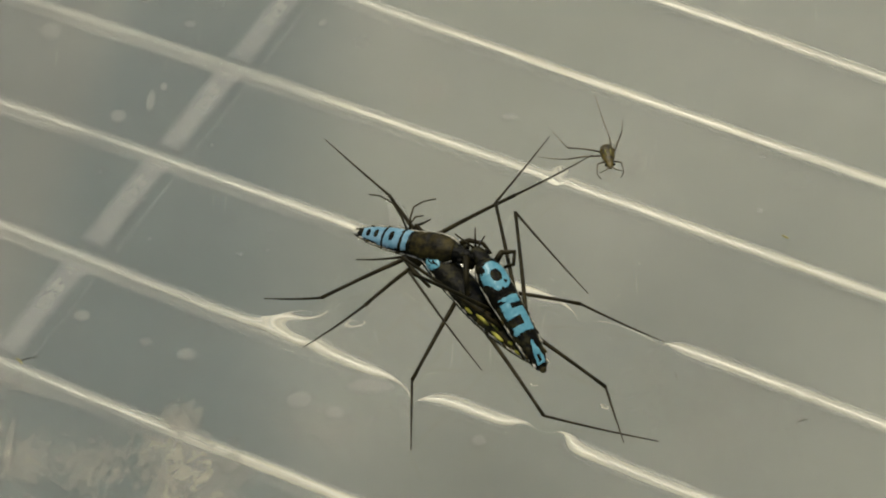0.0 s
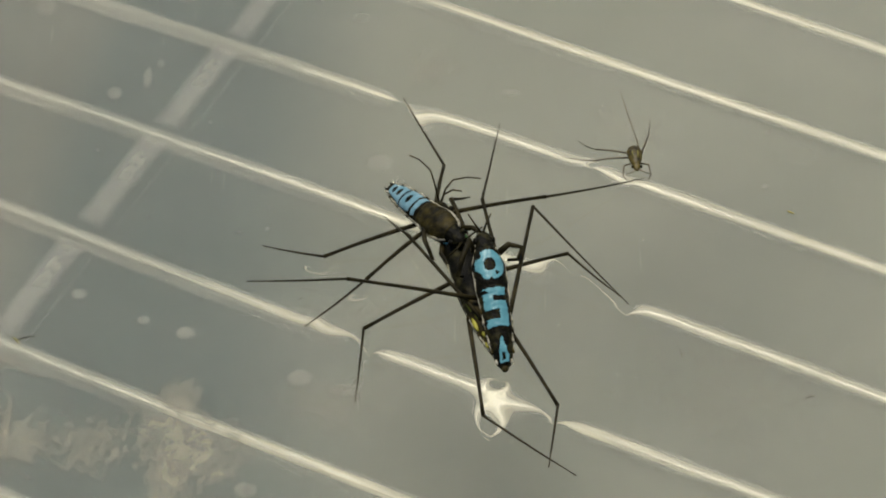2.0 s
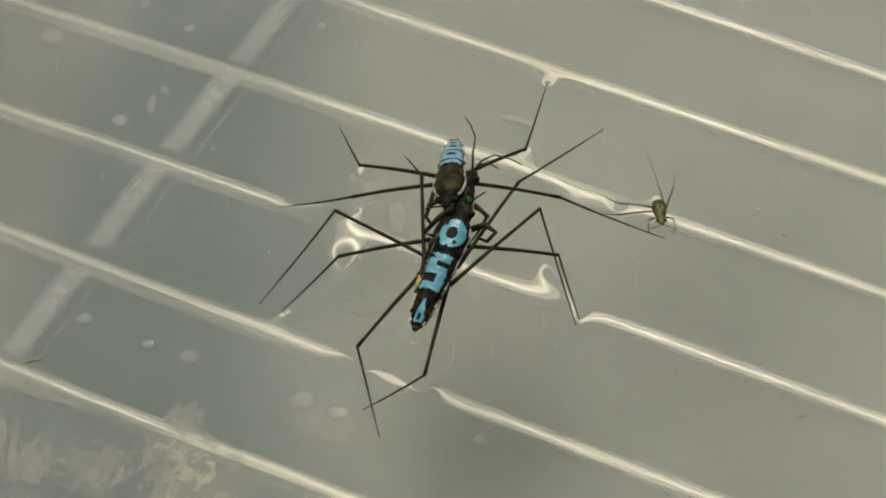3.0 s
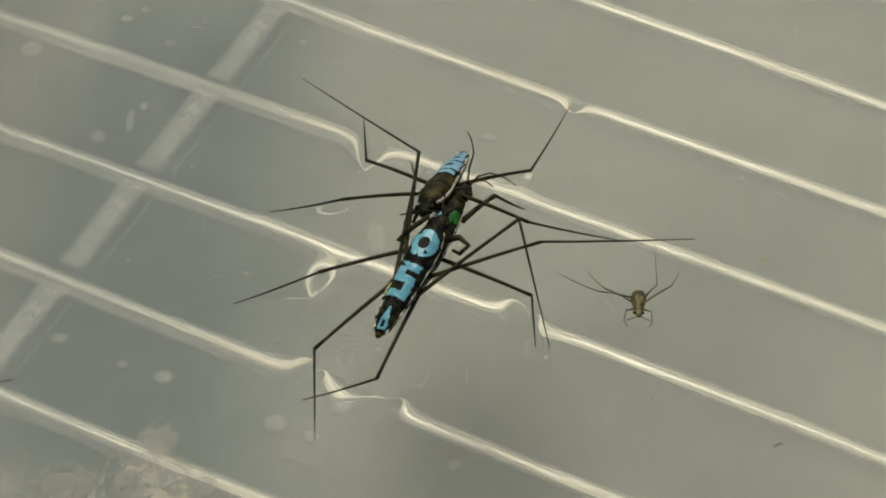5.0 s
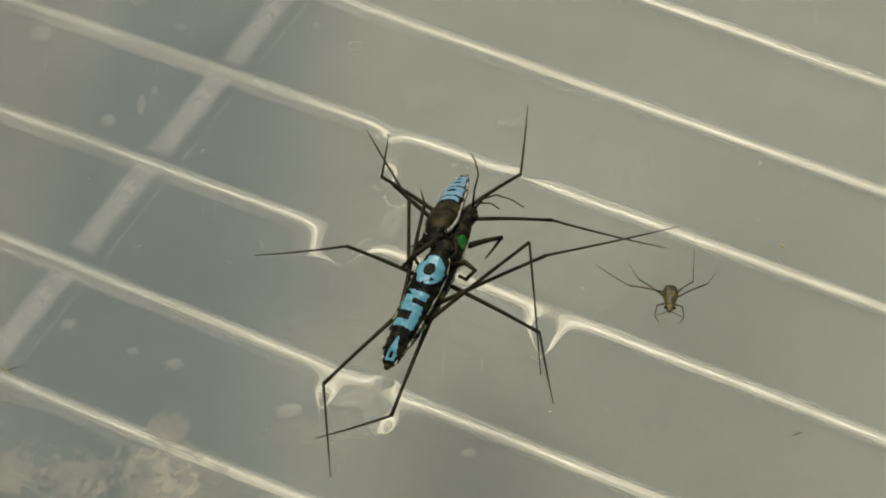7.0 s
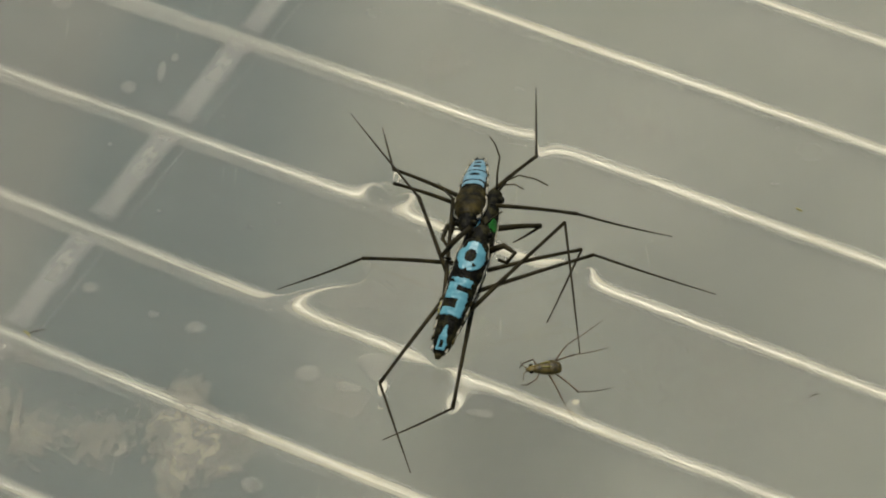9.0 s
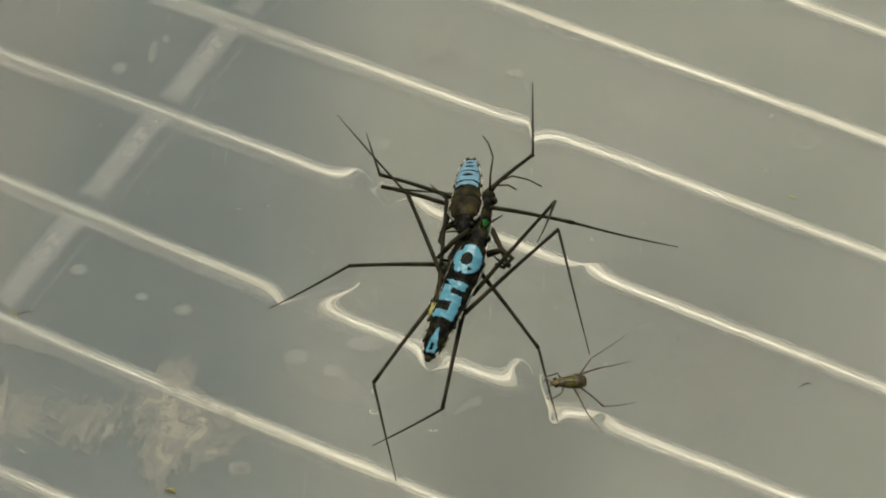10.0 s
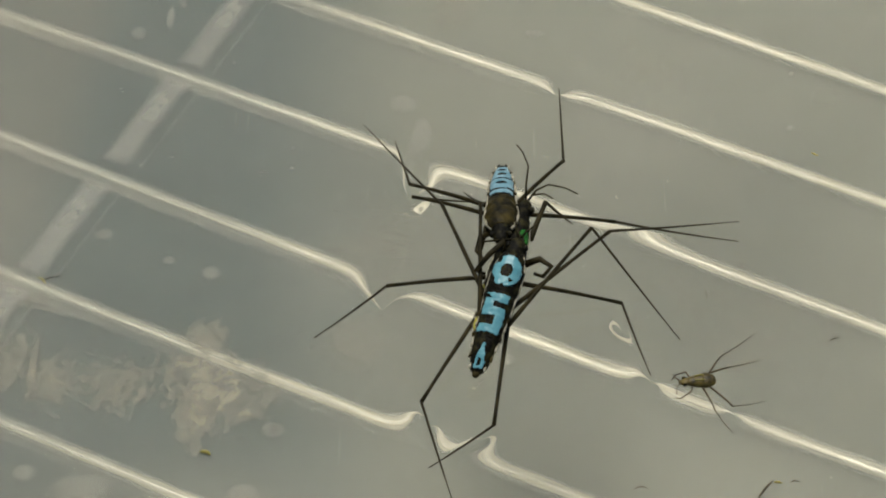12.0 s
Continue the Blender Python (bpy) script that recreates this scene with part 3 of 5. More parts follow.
def ball(name, parent, at, r, mat, label=""):
    vs, fs = [], []
    for i in range(1, 8):
        for k in range(12):
            a, b = math.pi * i / 8, 2 * math.pi * k / 12
            vs.append(Vector((at[0] + r[0] * math.sin(a) * math.cos(b), at[1] + r[1] * math.sin(a) * math.sin(b), at[2] + r[2] * math.cos(a))) * MM)
    for i in range(6):
        for k in range(12):
            k2 = (k + 1) % 12
            fs.append((i * 12 + k, (i + 1) * 12 + k, (i + 1) * 12 + k2, i * 12 + k2))
    fs += [tuple(range(12)), tuple(72 + k for k in range(12))[::-1]]
    return part(name, mesh_of(name, vs, fs, mat), parent, label)


def strider(label, table, tones, neck, waist, head_at):
    """Abdomen, thorax and head along x, with eyes; the legs follow."""
    s = thing("water_strider", label, "insect", "adult water striders")
    x0, x1 = table[0][0], table[-1][0]
    part("abdomen", mesh_of("abdomen", *loft(table, x0, waist, 26, 22, 0.05, 1), tones[0]), s)
    part("thorax", mesh_of("thorax", *loft(table, waist - 0.05, neck, 24, 24, 0.10, 5), tones[1]), s)
    head = part("head", mesh_of("head", *loft(table, neck - 0.05, x1, 12, 16, 0.06, 9), tones[2]), s)
    for y in (-1, 1):
        ball("eye", head, (head_at[0], y * head_at[1], head_at[2]), (0.32, 0.26, 0.30), CUTICLE, "glossy black eye")
        # pale hair line along the flank
        pts, rad = [], []
        for i in range(15):
            x = x0 + 1.2 + (neck - x0 - 1.2) * i / 14
            w, t, b = span(table, x)
            pts.append((x, y * w * 0.97, (t + b) / 2 + 0.12))
            rad.append((0.16 if table is RIVAL else 0.085) + 0.07 * noise.noise((x * 2.5, y, 4.4)))
        bent("flank_line", s, pts, rad, SILVER, "thin silvery hair line")
        # toothed brown rim of the abdomen
        for k in range(6):
            x = x0 + 0.5 + k * (waist - x0 - 1.0) / 6
            w, t, b = span(table, x)
            bent("rim_tooth", s, [(x + 0.42, y * w * 0.98, (t + b) / 2 + 0.18), (x, y * w * 1.02, (t + b) / 2 + 0.22), (x - 0.2, y * (w + 0.06), (t + b) / 2 + 0.2)], [0.07, 0.13, 0.03], BROWN if k % 2 else SILVER, "small rim tooth")
        if table is RIVAL:
            bent("tail_spine", s, [(x0 + 0.5, y * 0.30, 0.05), (x0 + 0.1, y * 0.34, 0.08), (x0 - 0.35, y * 0.26, 0.06)], [0.16, 0.12, 0.03], CUTICLE, "dark spine at the tail")
    return s


RIDER = [(-5.6, 0.18, 0.10, -0.1), (-5.35, 0.50, 0.28, -0.3), (-4.9, 0.72, 0.46, -0.42), (-4.0, 0.92, 0.70, -0.55), (-2.0, 1.14, 1.0, -0.8), (0.0, 1.25, 1.2, -1.0),
         (2.2, 1.38, 1.30, -1.1), (3.8, 1.36, 1.30, -1.0), (5.0, 1.05, 1.10, -0.8), (5.5, 0.75, 0.85, -0.5), (6.1, 0.78, 0.7, -0.5), (6.7, 0.55, 0.5, -0.4), (7.1, 0.2, 0.1, -0.2)]
BEARER = [(-9.2, 0.12, 0.15, -0.15), (-8.6, 0.5, 0.30, -0.4), (-6.5, 1.0, 0.60, -0.8), (-4.0, 1.40, 0.8, -1.1), (-1.0, 1.55, 0.95, -1.2),
          (2.2, 1.42, 1.0, -1.2), (4.6, 1.22, 0.98, -1.0), (6.6, 0.95, 0.88, -0.8), (7.4, 0.64, 0.70, -0.5), (8.2, 0.72, 0.62, -0.5), (9.0, 0.55, 0.45, -0.4), (9.5, 0.18, 0.1, -0.2)]
RIVAL = [(-6.3, 0.15, 0.12, -0.1), (-5.9, 0.50, 0.30, -0.25), (-4.6, 0.85, 0.62, -0.5), (-2.6, 1.12, 0.90, -0.8), (-0.4, 1.20, 1.05, -1.0),
         (0.8, 1.36, 1.22, -1.1), (2.2, 1.42, 1.28, -1.1), (3.3, 1.15, 1.10, -0.9), (4.0, 0.72, 0.80, -0.5), (4.6, 0.76, 0.65, -0.5), (5.2, 0.5, 0.45, -0.4), (5.6, 0.18, 0.1, -0.2)]


def paint(s, table, test, label, mat=None, cells=34):
    part("paint_mark", mesh_of("paint_mark", *dab(table, test, cells=cells), mat or BLUE), s, label)


rider = strider("dark water strider with blue painted ring and numeral riding another", RIDER, (CUTICLE, CUTICLE, CUTICLE), 5.3, 0.9, (6.1, 0.72, 0.25))
paint(rider, RIDER, ring_test(3.45, 0, 1.42, 1.22, 0.62, 0.50), "pale blue painted ring", cells=48)
FIVE = ((-2.4, 1.6, -1.15, 1.15), lambda x, y: (0.62 < x < 1.32 and abs(y) < 0.92) or (-0.4 < x < 1.2 and 0.22 < y < 1.0)
        or (-0.62 < x < 0.10 and -0.82 < y < 0.95) or (-1.95 < x < -0.1 and -0.92 < y < -0.22) or (-2.12 < x < -1.42 and -0.86 < y < 0.90))
paint(rider, RIDER, FIVE, "pale blue painted numeral 5", cells=60)
paint(rider, RIDER, ((-5.3, -2.8, -0.7, 0.7), lambda x, y: -5.1 < x < -3.0 and abs(y + 0.05) < 0.42 - 0.20 * abs(x + 4.6) and not (-4.9 < x < -4.3 and abs(y) < 0.14)), "pale blue painted streak", cells=40)
ball("tip_scale", rider, (-5.45, 0, 0.0), (0.42, 0.34, 0.26), BROWN, "amber tip of the abdomen")

bearer = strider("dark water strider with yellow flanks and green paint carrying another", BEARER, (BROWN, CUTICLE, CUTICLE), 7.2, -2.2, (8.2, 0.68, 0.25))
paint(bearer, BEARER, ((3.6, 5.9, -1.5, 0.1), lambda x, y: ((x - 4.8) / 0.75) ** 2 + ((y + 0.75) / 0.45) ** 2 < 1), "bright green paint dab", GREEN, 26)
paint(bearer, BEARER, ((3.8, 5.8, 0.0, 1.4), lambda x, y: ((x - 4.8) / 0.75) ** 2 + ((y - 0.75) / 0.45) ** 2 < 1), "pale blue paint dab", None, 26)
for y in (-1, 1):
    for x, out, long, wide in ((-6.9, 0.86, 0.45, 0.16), (-5.9, 0.66, 0.34, 0.20), (-4.6, 0.84, 0.85, 0.24), (-3.9, 0.58, 0.50, 0.14), (-2.5, 0.74, 0.95, 0.20), (-1.0, 0.88, 0.50, 0.16)):
        w, t, b = span(BEARER, x)
        ball("flank_spot", bearer, (x, y * w * out, back(BEARER, x, w * out) - 0.09), (long, wide, 0.13), YELLOW, "yellow flank spot")

rival = strider("water strider with blue painted bands and brown thorax gripping the pair", RIVAL, (CUTICLE, BROWN, CUTICLE), 3.8, -0.3, (4.6, 0.72, 0.25))
def eyelet(x, y, c, h):
    return ((x - c) / 0.27) ** 2 + (y / h) ** 2 < 1


paint(rival, RIVAL, ((-5.8, -3.2, -1.1, 1.1), lambda x, y: -5.65 < x < -3.45 and abs(y) < 0.42 + 0.22 * (x + 5.65) and not eyelet(x, y, -5.0, 0.32) and not eyelet(x, y, -4.1, 0.42)), "pale blue painted patch with two dark eyelets", SKY_PALED_BLUE, cells=52)
paint(rival, RIVAL, ((-3.3, -1.3, -1.2, 1.2), lambda x, y: -3.15 < x < -1.55 and abs(y) < 0.98 and not eyelet(x, y, -2.45, 0.5)), "pale blue painted patch with a dark eyelet", SKY_PALED_BLUE, cells=42)
paint(rival, RIVAL, ((-1.5, -0.3, -1.2, 1.2), lambda x, y: -1.25 < x < -0.7 and abs(y) < 1.0), "pale blue painted stripe", SKY_PALED_BLUE, cells=26)


def antennae(s, x, z, ways, r=0.085):
    for pts in ways:
        bent("antenna", s, [(x, pts[0][1] * 0.2, z)] + list(pts), [r * 1.2] + [r * (1 - 0.5 * i / len(pts)) for i in range(len(pts))], LEG)


antennae(bearer, 9.2, 0.2, (((9.9, -0.7, 1.0), (10.6, -1.6, 1.2), (10.9, -3.0, 0.8), (10.7, -4.2, 0.5)), ((10.0, 0.2, 1.6), (11.2, 0.3, 2.4), (12.2, 1.0, 2.9), (12.9, 1.7, 2.9)), ((9.6, -0.5, 0.7), (10.0, -1.4, 0.6), (9.9, -2.2, 0.3))))
antennae(rider, 6.9, 0.2, (((7.6, 0.5, 0.3), (8.8, 0.9, 0.0)), ((7.6, -0.4, 0.3), (8.6, -1.0, 0.1))))
antennae(rival, 5.4, 0.2, (((5.9, 0.7, 0.6), (6.0, 2.0, 0.5)), ((5.9, -0.7, 0.5), (5.6, -2.0, 0.2))))


def foreleg(s, pts, r=0.29):
    n = len(pts)
    bent("foreleg", s, pts, [r * (1 - 0.55 * i / (n - 1)) for i in range(n)], LEG)


foreleg(rider, [(5.4, 0.9, -0.3), (6.3, 1.2, 0.2), (4.8, 2.0, 0.3), (3.2, 2.7, 0.0), (3.5, 2.1, -0.8)], 0.34)
foreleg(rider, [(5.0, -1.0, -0.4), (5.7, -2.1, -0.2), (5.3, -3.2, -0.2), (4.4, -2.7, -0.6), (4.6, -1.9, -0.9)], 0.32)
foreleg(bearer, [(6.0, 1.1, -0.3), (7.0, 2.2, 0.4), (5.2, 2.6, 0.6), (3.0, 2.5, 0.4)], 0.34)
foreleg(rival, [(3.2, 1.0, -0.5), (4.2, 1.7, -0.5), (5.3, 1.9, -1.0), (6.2, 1.3, -1.4)])
foreleg(rival, [(3.2, -1.0, -0.5), (4.0, -1.8, -0.5), (5.1, -2.1, -1.0), (6.0, -1.5, -1.4)])

JUV = [(-1.4, 0.22, 0.2, -0.15), (-1.2, 0.52, 0.42, -0.3), (-0.6, 0.70, 0.55, -0.42), (0.1, 0.60, 0.50, -0.38), (0.7, 0.42, 0.38, -0.28), (1.0, 0.34, 0.30, -0.22), (1.2, 0.36, 0.26, -0.2), (1.5, 0.22, 0.15, -0.12), (1.7, 0.08, 0.05, -0.05)]
nymph = thing("young_water_strider", "small brown young water strider standing on the water", "insect")
part("abdomen", mesh_of("abdomen", *loft(JUV, -1.35, -0.3, 10, 16, 0.05), NYMPH), nymph)
part("thorax", mesh_of("thorax", *loft(JUV, -0.32, 0.95, 10, 16, 0.05), NYMPH), nymph)
nymph_head = part("head", mesh_of("head", *loft(JUV, 0.92, 1.65, 8, 12, 0.05), NYMPH), nymph)
for y in (-1, 1):
    ball("eye", nymph_head, (1.2, y * 0.36, 0.1), (0.17, 0.14, 0.15), CUTICLE, "black eye")
    bent("antenna", nymph, [(1.5, y * 0.1, 0.05), (1.9, y * 0.5, 0.1), (2.0, y * 1.1, -0.1)], [0.05, 0.04, 0.03], NYMPH_LEG)
    bent("foreleg", nymph, [(0.6, y * 0.4, -0.1), (0.9, y * 1.1, 0.0), (1.7, y * 1.25, -0.5), (2.1, y * 0.9, -0.8)], [0.08, 0.07, 0.05, 0.03], NYMPH_LEG)
    bent("back_mark", nymph, [(-0.9, y * 0.2, 0.36), (-0.2, y * 0.26, 0.50), (0.4, y * 0.2, 0.44)], [0.05, 0.09, 0.05], YELLOW_DEBRIS, "pale back mark")

ADULT, SMALL = (LEG, THIN_LEG), (NYMPH_LEG, NYMPH_LEG)
LEG_SET = {
    "rival_hind_left": (rival, "hind_leg", (-0.7, 1.1, -0.4), 8.5, 9.7, 0.21, ADULT),
    "rival_mid_left": (rival, "middle_leg", (0.6, 1.1, -0.4), 9.3, 10.7, 0.21, ADULT),
    "rival_hind_right": (rival, "hind_leg", (-0.7, -1.1, -0.4), 8.5, 5.6, 0.21, ADULT),
    "rival_mid_right": (rival, "middle_leg", (0.6, -1.1, -0.4), 8.04, 6.6, 0.21, ADULT),
    "rider_mid_right": (rider, "middle_leg", (1.2, -1.2, -0.5), 10.43, 14.8, 0.21, ADULT),
    "rider_hind_right": (rider, "hind_leg", (-0.6, -1.2, -0.5), 11.13, 11.87, 0.21, ADULT),
    "rider_mid_left": (rider, "middle_leg", (1.2, 1.2, -0.5), 11.2, 15.2, 0.21, ADULT),
    "rider_hind_left": (rider, "hind_leg", (-0.6, 1.2, -0.5), 10.51, 7.8, 0.21, ADULT),
    "bearer_mid_right": (bearer, "middle_leg", (0.7, -1.5, -0.3), 8.7, 8, 0.21, ADULT),
    "bearer_mid_left": (bearer, "middle_leg", (0.7, 1.5, -0.3), 8.52, 8.09, 0.21, ADULT),
    "bearer_hind_left": (bearer, "hind_leg", (-3.4, 1.3, -0.3), 9.78, 9.83, 0.21, ADULT),
    "bearer_hind_right": (bearer, "hind_leg", (-3.4, -1.3, -0.3), 10.44, 6.57, 0.21, ADULT),
    "nymph_hind_left": (nymph, "hind_leg", (-0.7, 0.45, -0.1), 2.6, 5.3, 0.09, SMALL),
    "nymph_mid_left": (nymph, "middle_leg", (-0.2, 0.5, -0.1), 3.4, 2.58, 0.09, SMALL),
    "nymph_hind_right": (nymph, "hind_leg", (-0.7, -0.45, -0.1), 3.12, 4.01, 0.09, SMALL),
    "nymph_mid_right": (nymph, "middle_leg", (-0.2, -0.5, -0.1), 3.15, 2.83, 0.09, SMALL),
    "bearer_fore_right": (bearer, "foreleg", (5.4, -1.2, -0.2), 3.9, 3, 0.28, ADULT),
}


# --- hollows that feet press into the water ---
def dent(x, y, x0, x1, wide):
    """How far the water skin gives way at (x, y) beside a foot that lies from x0 to x1."""
    r = math.hypot(x - min(max(x, x0), x1), y)
    return math.exp(-(math.hypot(r, 0.17) - 0.17) / wide)


def hollow_mesh(length, knee, shin, tip, reach, wide):
    """Air between the flat water level and the pressed-in surface, along a shin of that length."""
    n, m, half = 112, 26, length / 2
    rings = [reach * (k / (m - 1)) ** 1.7 for k in range(m)]
    vs, fs = [], []
    def outline(r):
        pts = []
        whole = 2 * length + 2 * math.pi * 0.8
        for k in range(n):
            f = k / n * whole
            if f < length:
                pts.append((f - half, -r))
            elif f < length + math.pi * 0.8:
                a = (f - length) / 0.8 - math.pi / 2
                pts.append((half + r * math.cos(a), r * math.sin(a)))
            elif f < 2 * length + math.pi * 0.8:
                pts.append((half - (f - length - math.pi * 0.8), r))
            else:
                a = (f - 2 * length - math.pi * 0.8) / 0.8 + math.pi / 2
                pts.append((-half + r * math.cos(a), r * math.sin(a)))
        return pts
    for r in rings:
        for x, y in outline(r):
            d = knee * dent(x, y, -half, -half + 0.1 * length, wide) + shin * (0.6 - 0.8 * min(max(x / length, -0.5), 0.5)) * dent(x, y, -0.4 * length, 0.4 * length, wide)
            d += tip * dent(x, y, half - 0.05 * length, half, 0.6 * wide)
            vs.append(Vector((x, y, -0.008 - d * (1 - (r / reach) ** 2) ** 2)) * MM)
    for i in range(m - 1):
        for k in range(n):
            k2 = (k + 1) % n
            fs.append((i * n + k, i * n + k2, (i + 1) * n + k2, (i + 1) * n + k))
    top = len(vs)
    vs += [Vector((x, y, 0)) * MM for x, y in outline(reach)]
    fs.append(tuple(top + k for k in range(n)))
    me = mesh_of("water_hollow", vs, fs, HOLLOW)
    me.polygons[len(me.polygons) - 1].use_smooth = False
    return me


def hollow(length, knee, shin, tip, reach, wide):
    ob = new("water_hollow", hollow_mesh(length, knee, shin, tip, reach, wide))
    ob.visible_shadow = False
    return tagged(ob, "shallow hollow pressed into the water by an insect", "water hollow", "hollows in the water")


# --- everything that moves ---
TIMES = (0, 0.5, 1, 1.5, 2, 2.2, 2.5, 3, 3.5, 5.5, 6, 6.5, 7, 8.8, 9, 9.5, 10, 10.5, 11, 11.5, 12)


def glide(ob, poses):
    """Key a thing, with a step between where it turns far."""
    rows = []
    for t, m in zip(TIMES, poses):
        if rows:
            t0, m0 = rows[-1]
            turn = m0.to_quaternion().rotation_difference(m.to_quaternion()).angle
            k = int(min(turn, 2 * math.pi - turn) / radians(70)) + 1
            for i in range(1, k):
                rows.append((t0 + (t - t0) * i / k, m0.lerp(m, i / k)))
        rows.append((t, m))
    walk(ob, rows)


def ride(ob, pitch, rows):
    """Rows of x, y, z in mm, heading and, where it rolls, roll in degrees, at a steady upward pitch."""
    glide(ob, [pose(x * MM, y * MM, z * MM, sum(roll), -pitch, h) for x, y, z, h, *roll in rows])


def swing(key, rows):
    """Rows of heading and rise of the upper leg on the body, then of the shin on the upper leg."""
    insect, name, coxa, upper, lower, r, mats = LEG_SET[key]
    a, b = jointed_leg(name, insect, coxa, upper, lower, r, mats)
    glide(a, [pose(*(c * MM for c in coxa), 0, -e, h) for h, e, _, _ in rows])
    glide(b, [pose(upper * MM, 0, 0, 0, -e, h) for _, _, h, e in rows])


LEVEL = []


def press(length, knee, shin, tip, rows, reach=4.6, wide=1.0):
    """How deep the knee, the shin and the tip of a foot press, then rows of x, y in mm and heading in degrees; each hollow starts a hair lower than the last."""
    ob = hollow(length, knee, shin, tip, reach, wide)
    LEVEL.append(-0.03 - 0.035 * len(LEVEL))
    glide(ob, [pose(x * MM, y * MM, LEVEL[-1] * MM, 0, 0, h) for x, y, h in rows])


def motions():
    ride(bearer, 4, [(2.45, -6.53, 2.3, 128.7), (2.48, -7.37, 2.3, 122.96), (3.71, -9.92, 2.3, 122.95), (2.44, -8.18, 2.3, 109.87), (2, -7.54, 2.3, 107.29), (1.47, -3.09, 2.3, 85.72), (0.33, -0.58, 2.3, 85.33), (0.01, -0.25, 2.3, 74.49), (0.42, -0.77, 2.3, 70.55), (0.19, 1.87, 2.3, 64.02), (-0.47, 0.9, 2.3, 63.73), (-0.58, -3.17, 2.3, 62.48), (-0.16, -3.52, 2.3, 67.79), (1.42, -6.76, 2.3, 71.86), (1.46, -6.38, 2.3, 75.02), (1.79, -7.9, 2.3, 74.63), (1.69, -8.27, 2.3, 74.95), (0.8, -11.43, 2.3, 73.15), (1.4, -12.3, 2.3, 73.39), (1.81, -13.49, 2.3, 75.79), (2.04, -14.53, 2.3, 76.53)])
    ride(rider, 19.93, [(5.73, -9.49, 3.45, 120.24), (5.46, -10.64, 3.45, 114.55), (6.67, -13.19, 3.45, 114.69), (4.56, -12.03, 3.45, 101.73), (3.93, -11.49, 3.45, 99.29), (1.81, -7.47, 3.45, 77.82), (0.63, -4.95, 3.45, 77.58), (-0.54, -4.63, 3.45, 67.01), (-0.42, -5.08, 3.45, 63.04), (-1.51, -2.11, 3.45, 61.52), (-2.16, -3.06, 3.45, 61.06), (-2.36, -7.09, 3.45, 59.63), (-1.55, -7.59, 3.45, 64.79), (0.4, -10.94, 3.45, 67.94), (0.68, -10.6, 3.45, 71), (1.22, -12.21, 3.45, 67.6), (1.14, -12.58, 3.45, 67.92), (0, -15.67, 3.45, 67.64), (0.53, -16.53, 3.45, 68.87), (1.13, -17.75, 3.45, 71.28), (1.41, -18.79, 3.45, 72.02)])
    ride(rival, 12.75, [(-2.34, -0.83, 2.94, -28.27, 22), (-2.65, -2.26, 2.94, -31.14, 21.5), (-1.03, -4.58, 2.94, -38.55, 21), (-1.13, -1.05, 2.94, -50.21, 20.5), (-1.68, -0.29, 2.94, -55.29, 20), (0.05, 5.26, 2.94, -78.91, 17.6), (-0.16, 7.39, 2.94, -84.54, 14), (0.49, 8.04, 2.94, -93.23, 8), (0.96, 7.68, 2.94, -94.75, 8), (2.03, 10.3, 2.94, -114.45, 22), (1.81, 8.53, 2.94, -116.48, 20.67), (1.47, 5, 2.94, -112.9, 19.33), (1.06, 4.5, 2.94, -103.7, 18), (2.31, 2.06, 2.94, -100.15, 7.2), (1.66, 1.82, 2.94, -96.08, 6), (2.27, 0.62, 2.94, -91.2, 5.67), (2.07, -0.14, 2.94, -92.68, 5.33), (1.57, -2.69, 2.94, -93.6, 5), (1.76, -3.7, 2.94, -93.92, 4.67), (1.99, -4.8, 2.94, -93.61, 4.33), (2.08, -6.14, 2.94, -91.68, 4)])
    ride(nymph, 0, [(14.81, 12.9, 0.9, -83.17), (16.08, 12.31, 0.9, -87), (15.49, 10.82, 0.9, -85.76), (15.92, 9.92, 0.9, -85.45), (16.77, 9.34, 0.9, -85.52), (17.98, 8.03, 0.9, -84.73), (18.8, 6.63, 0.9, -83.95), (19.35, 5.56, 0.9, -85.84), (19.82, 4.88, 0.9, -87.88), (19.15, -3.49, 0.9, -95.12), (19.25, -2.18, 0.9, -97.99), (18.96, -1.42, 0.9, -98.06), (20.39, -3.39, 0.9, -94.32), (7.24, -17.19, 0.9, -168.23), (7.98, -16.18, 0.9, -173.18), (8.93, -17.91, 0.9, -184.85), (10.95, -19.07, 0.9, -172.32), (15.52, -23.12, 0.9, -182.89), (16.66, -22.83, 0.9, -182.92), (17.49, -23.32, 0.9, -182.72), (18.01, -23.68, 0.9, -173.85)])
    swing("rival_hind_left", [(144.6, -22, 11.3, 23.7), (140.8, -22.3, 17.8, 23.8), (141, -22.4, 17.4, 24.6), (141, -22.7, 17, 25.4), (145.8, -20, 20.8, 26.1), (143.5, -18.6, 24.4, 24.9), (143, -15, 24.7, 21.7), (141.2, -11.1, 28.2, 19.9), (143, -11, 27.7, 20.3), (148.7, -17.9, 27.2, 24.7), (143, -10.4, 37.4, 14.4), (148, -9.1, 36.9, 13.9), (156.5, -7.1, 30.5, 18.1), (157.2, -6.8, 28.8, 18.4), (154, -3.2, 31.3, 12), (153.4, -4.2, 28.6, 14.9), (149.9, -2.1, 32.3, 12.8), (150.1, -1.8, 30.6, 10.5), (150.7, -2.8, 31.2, 12.5), (150.9, -2.7, 32.7, 11.9), (150.3, -1.8, 31.6, 11.4)])
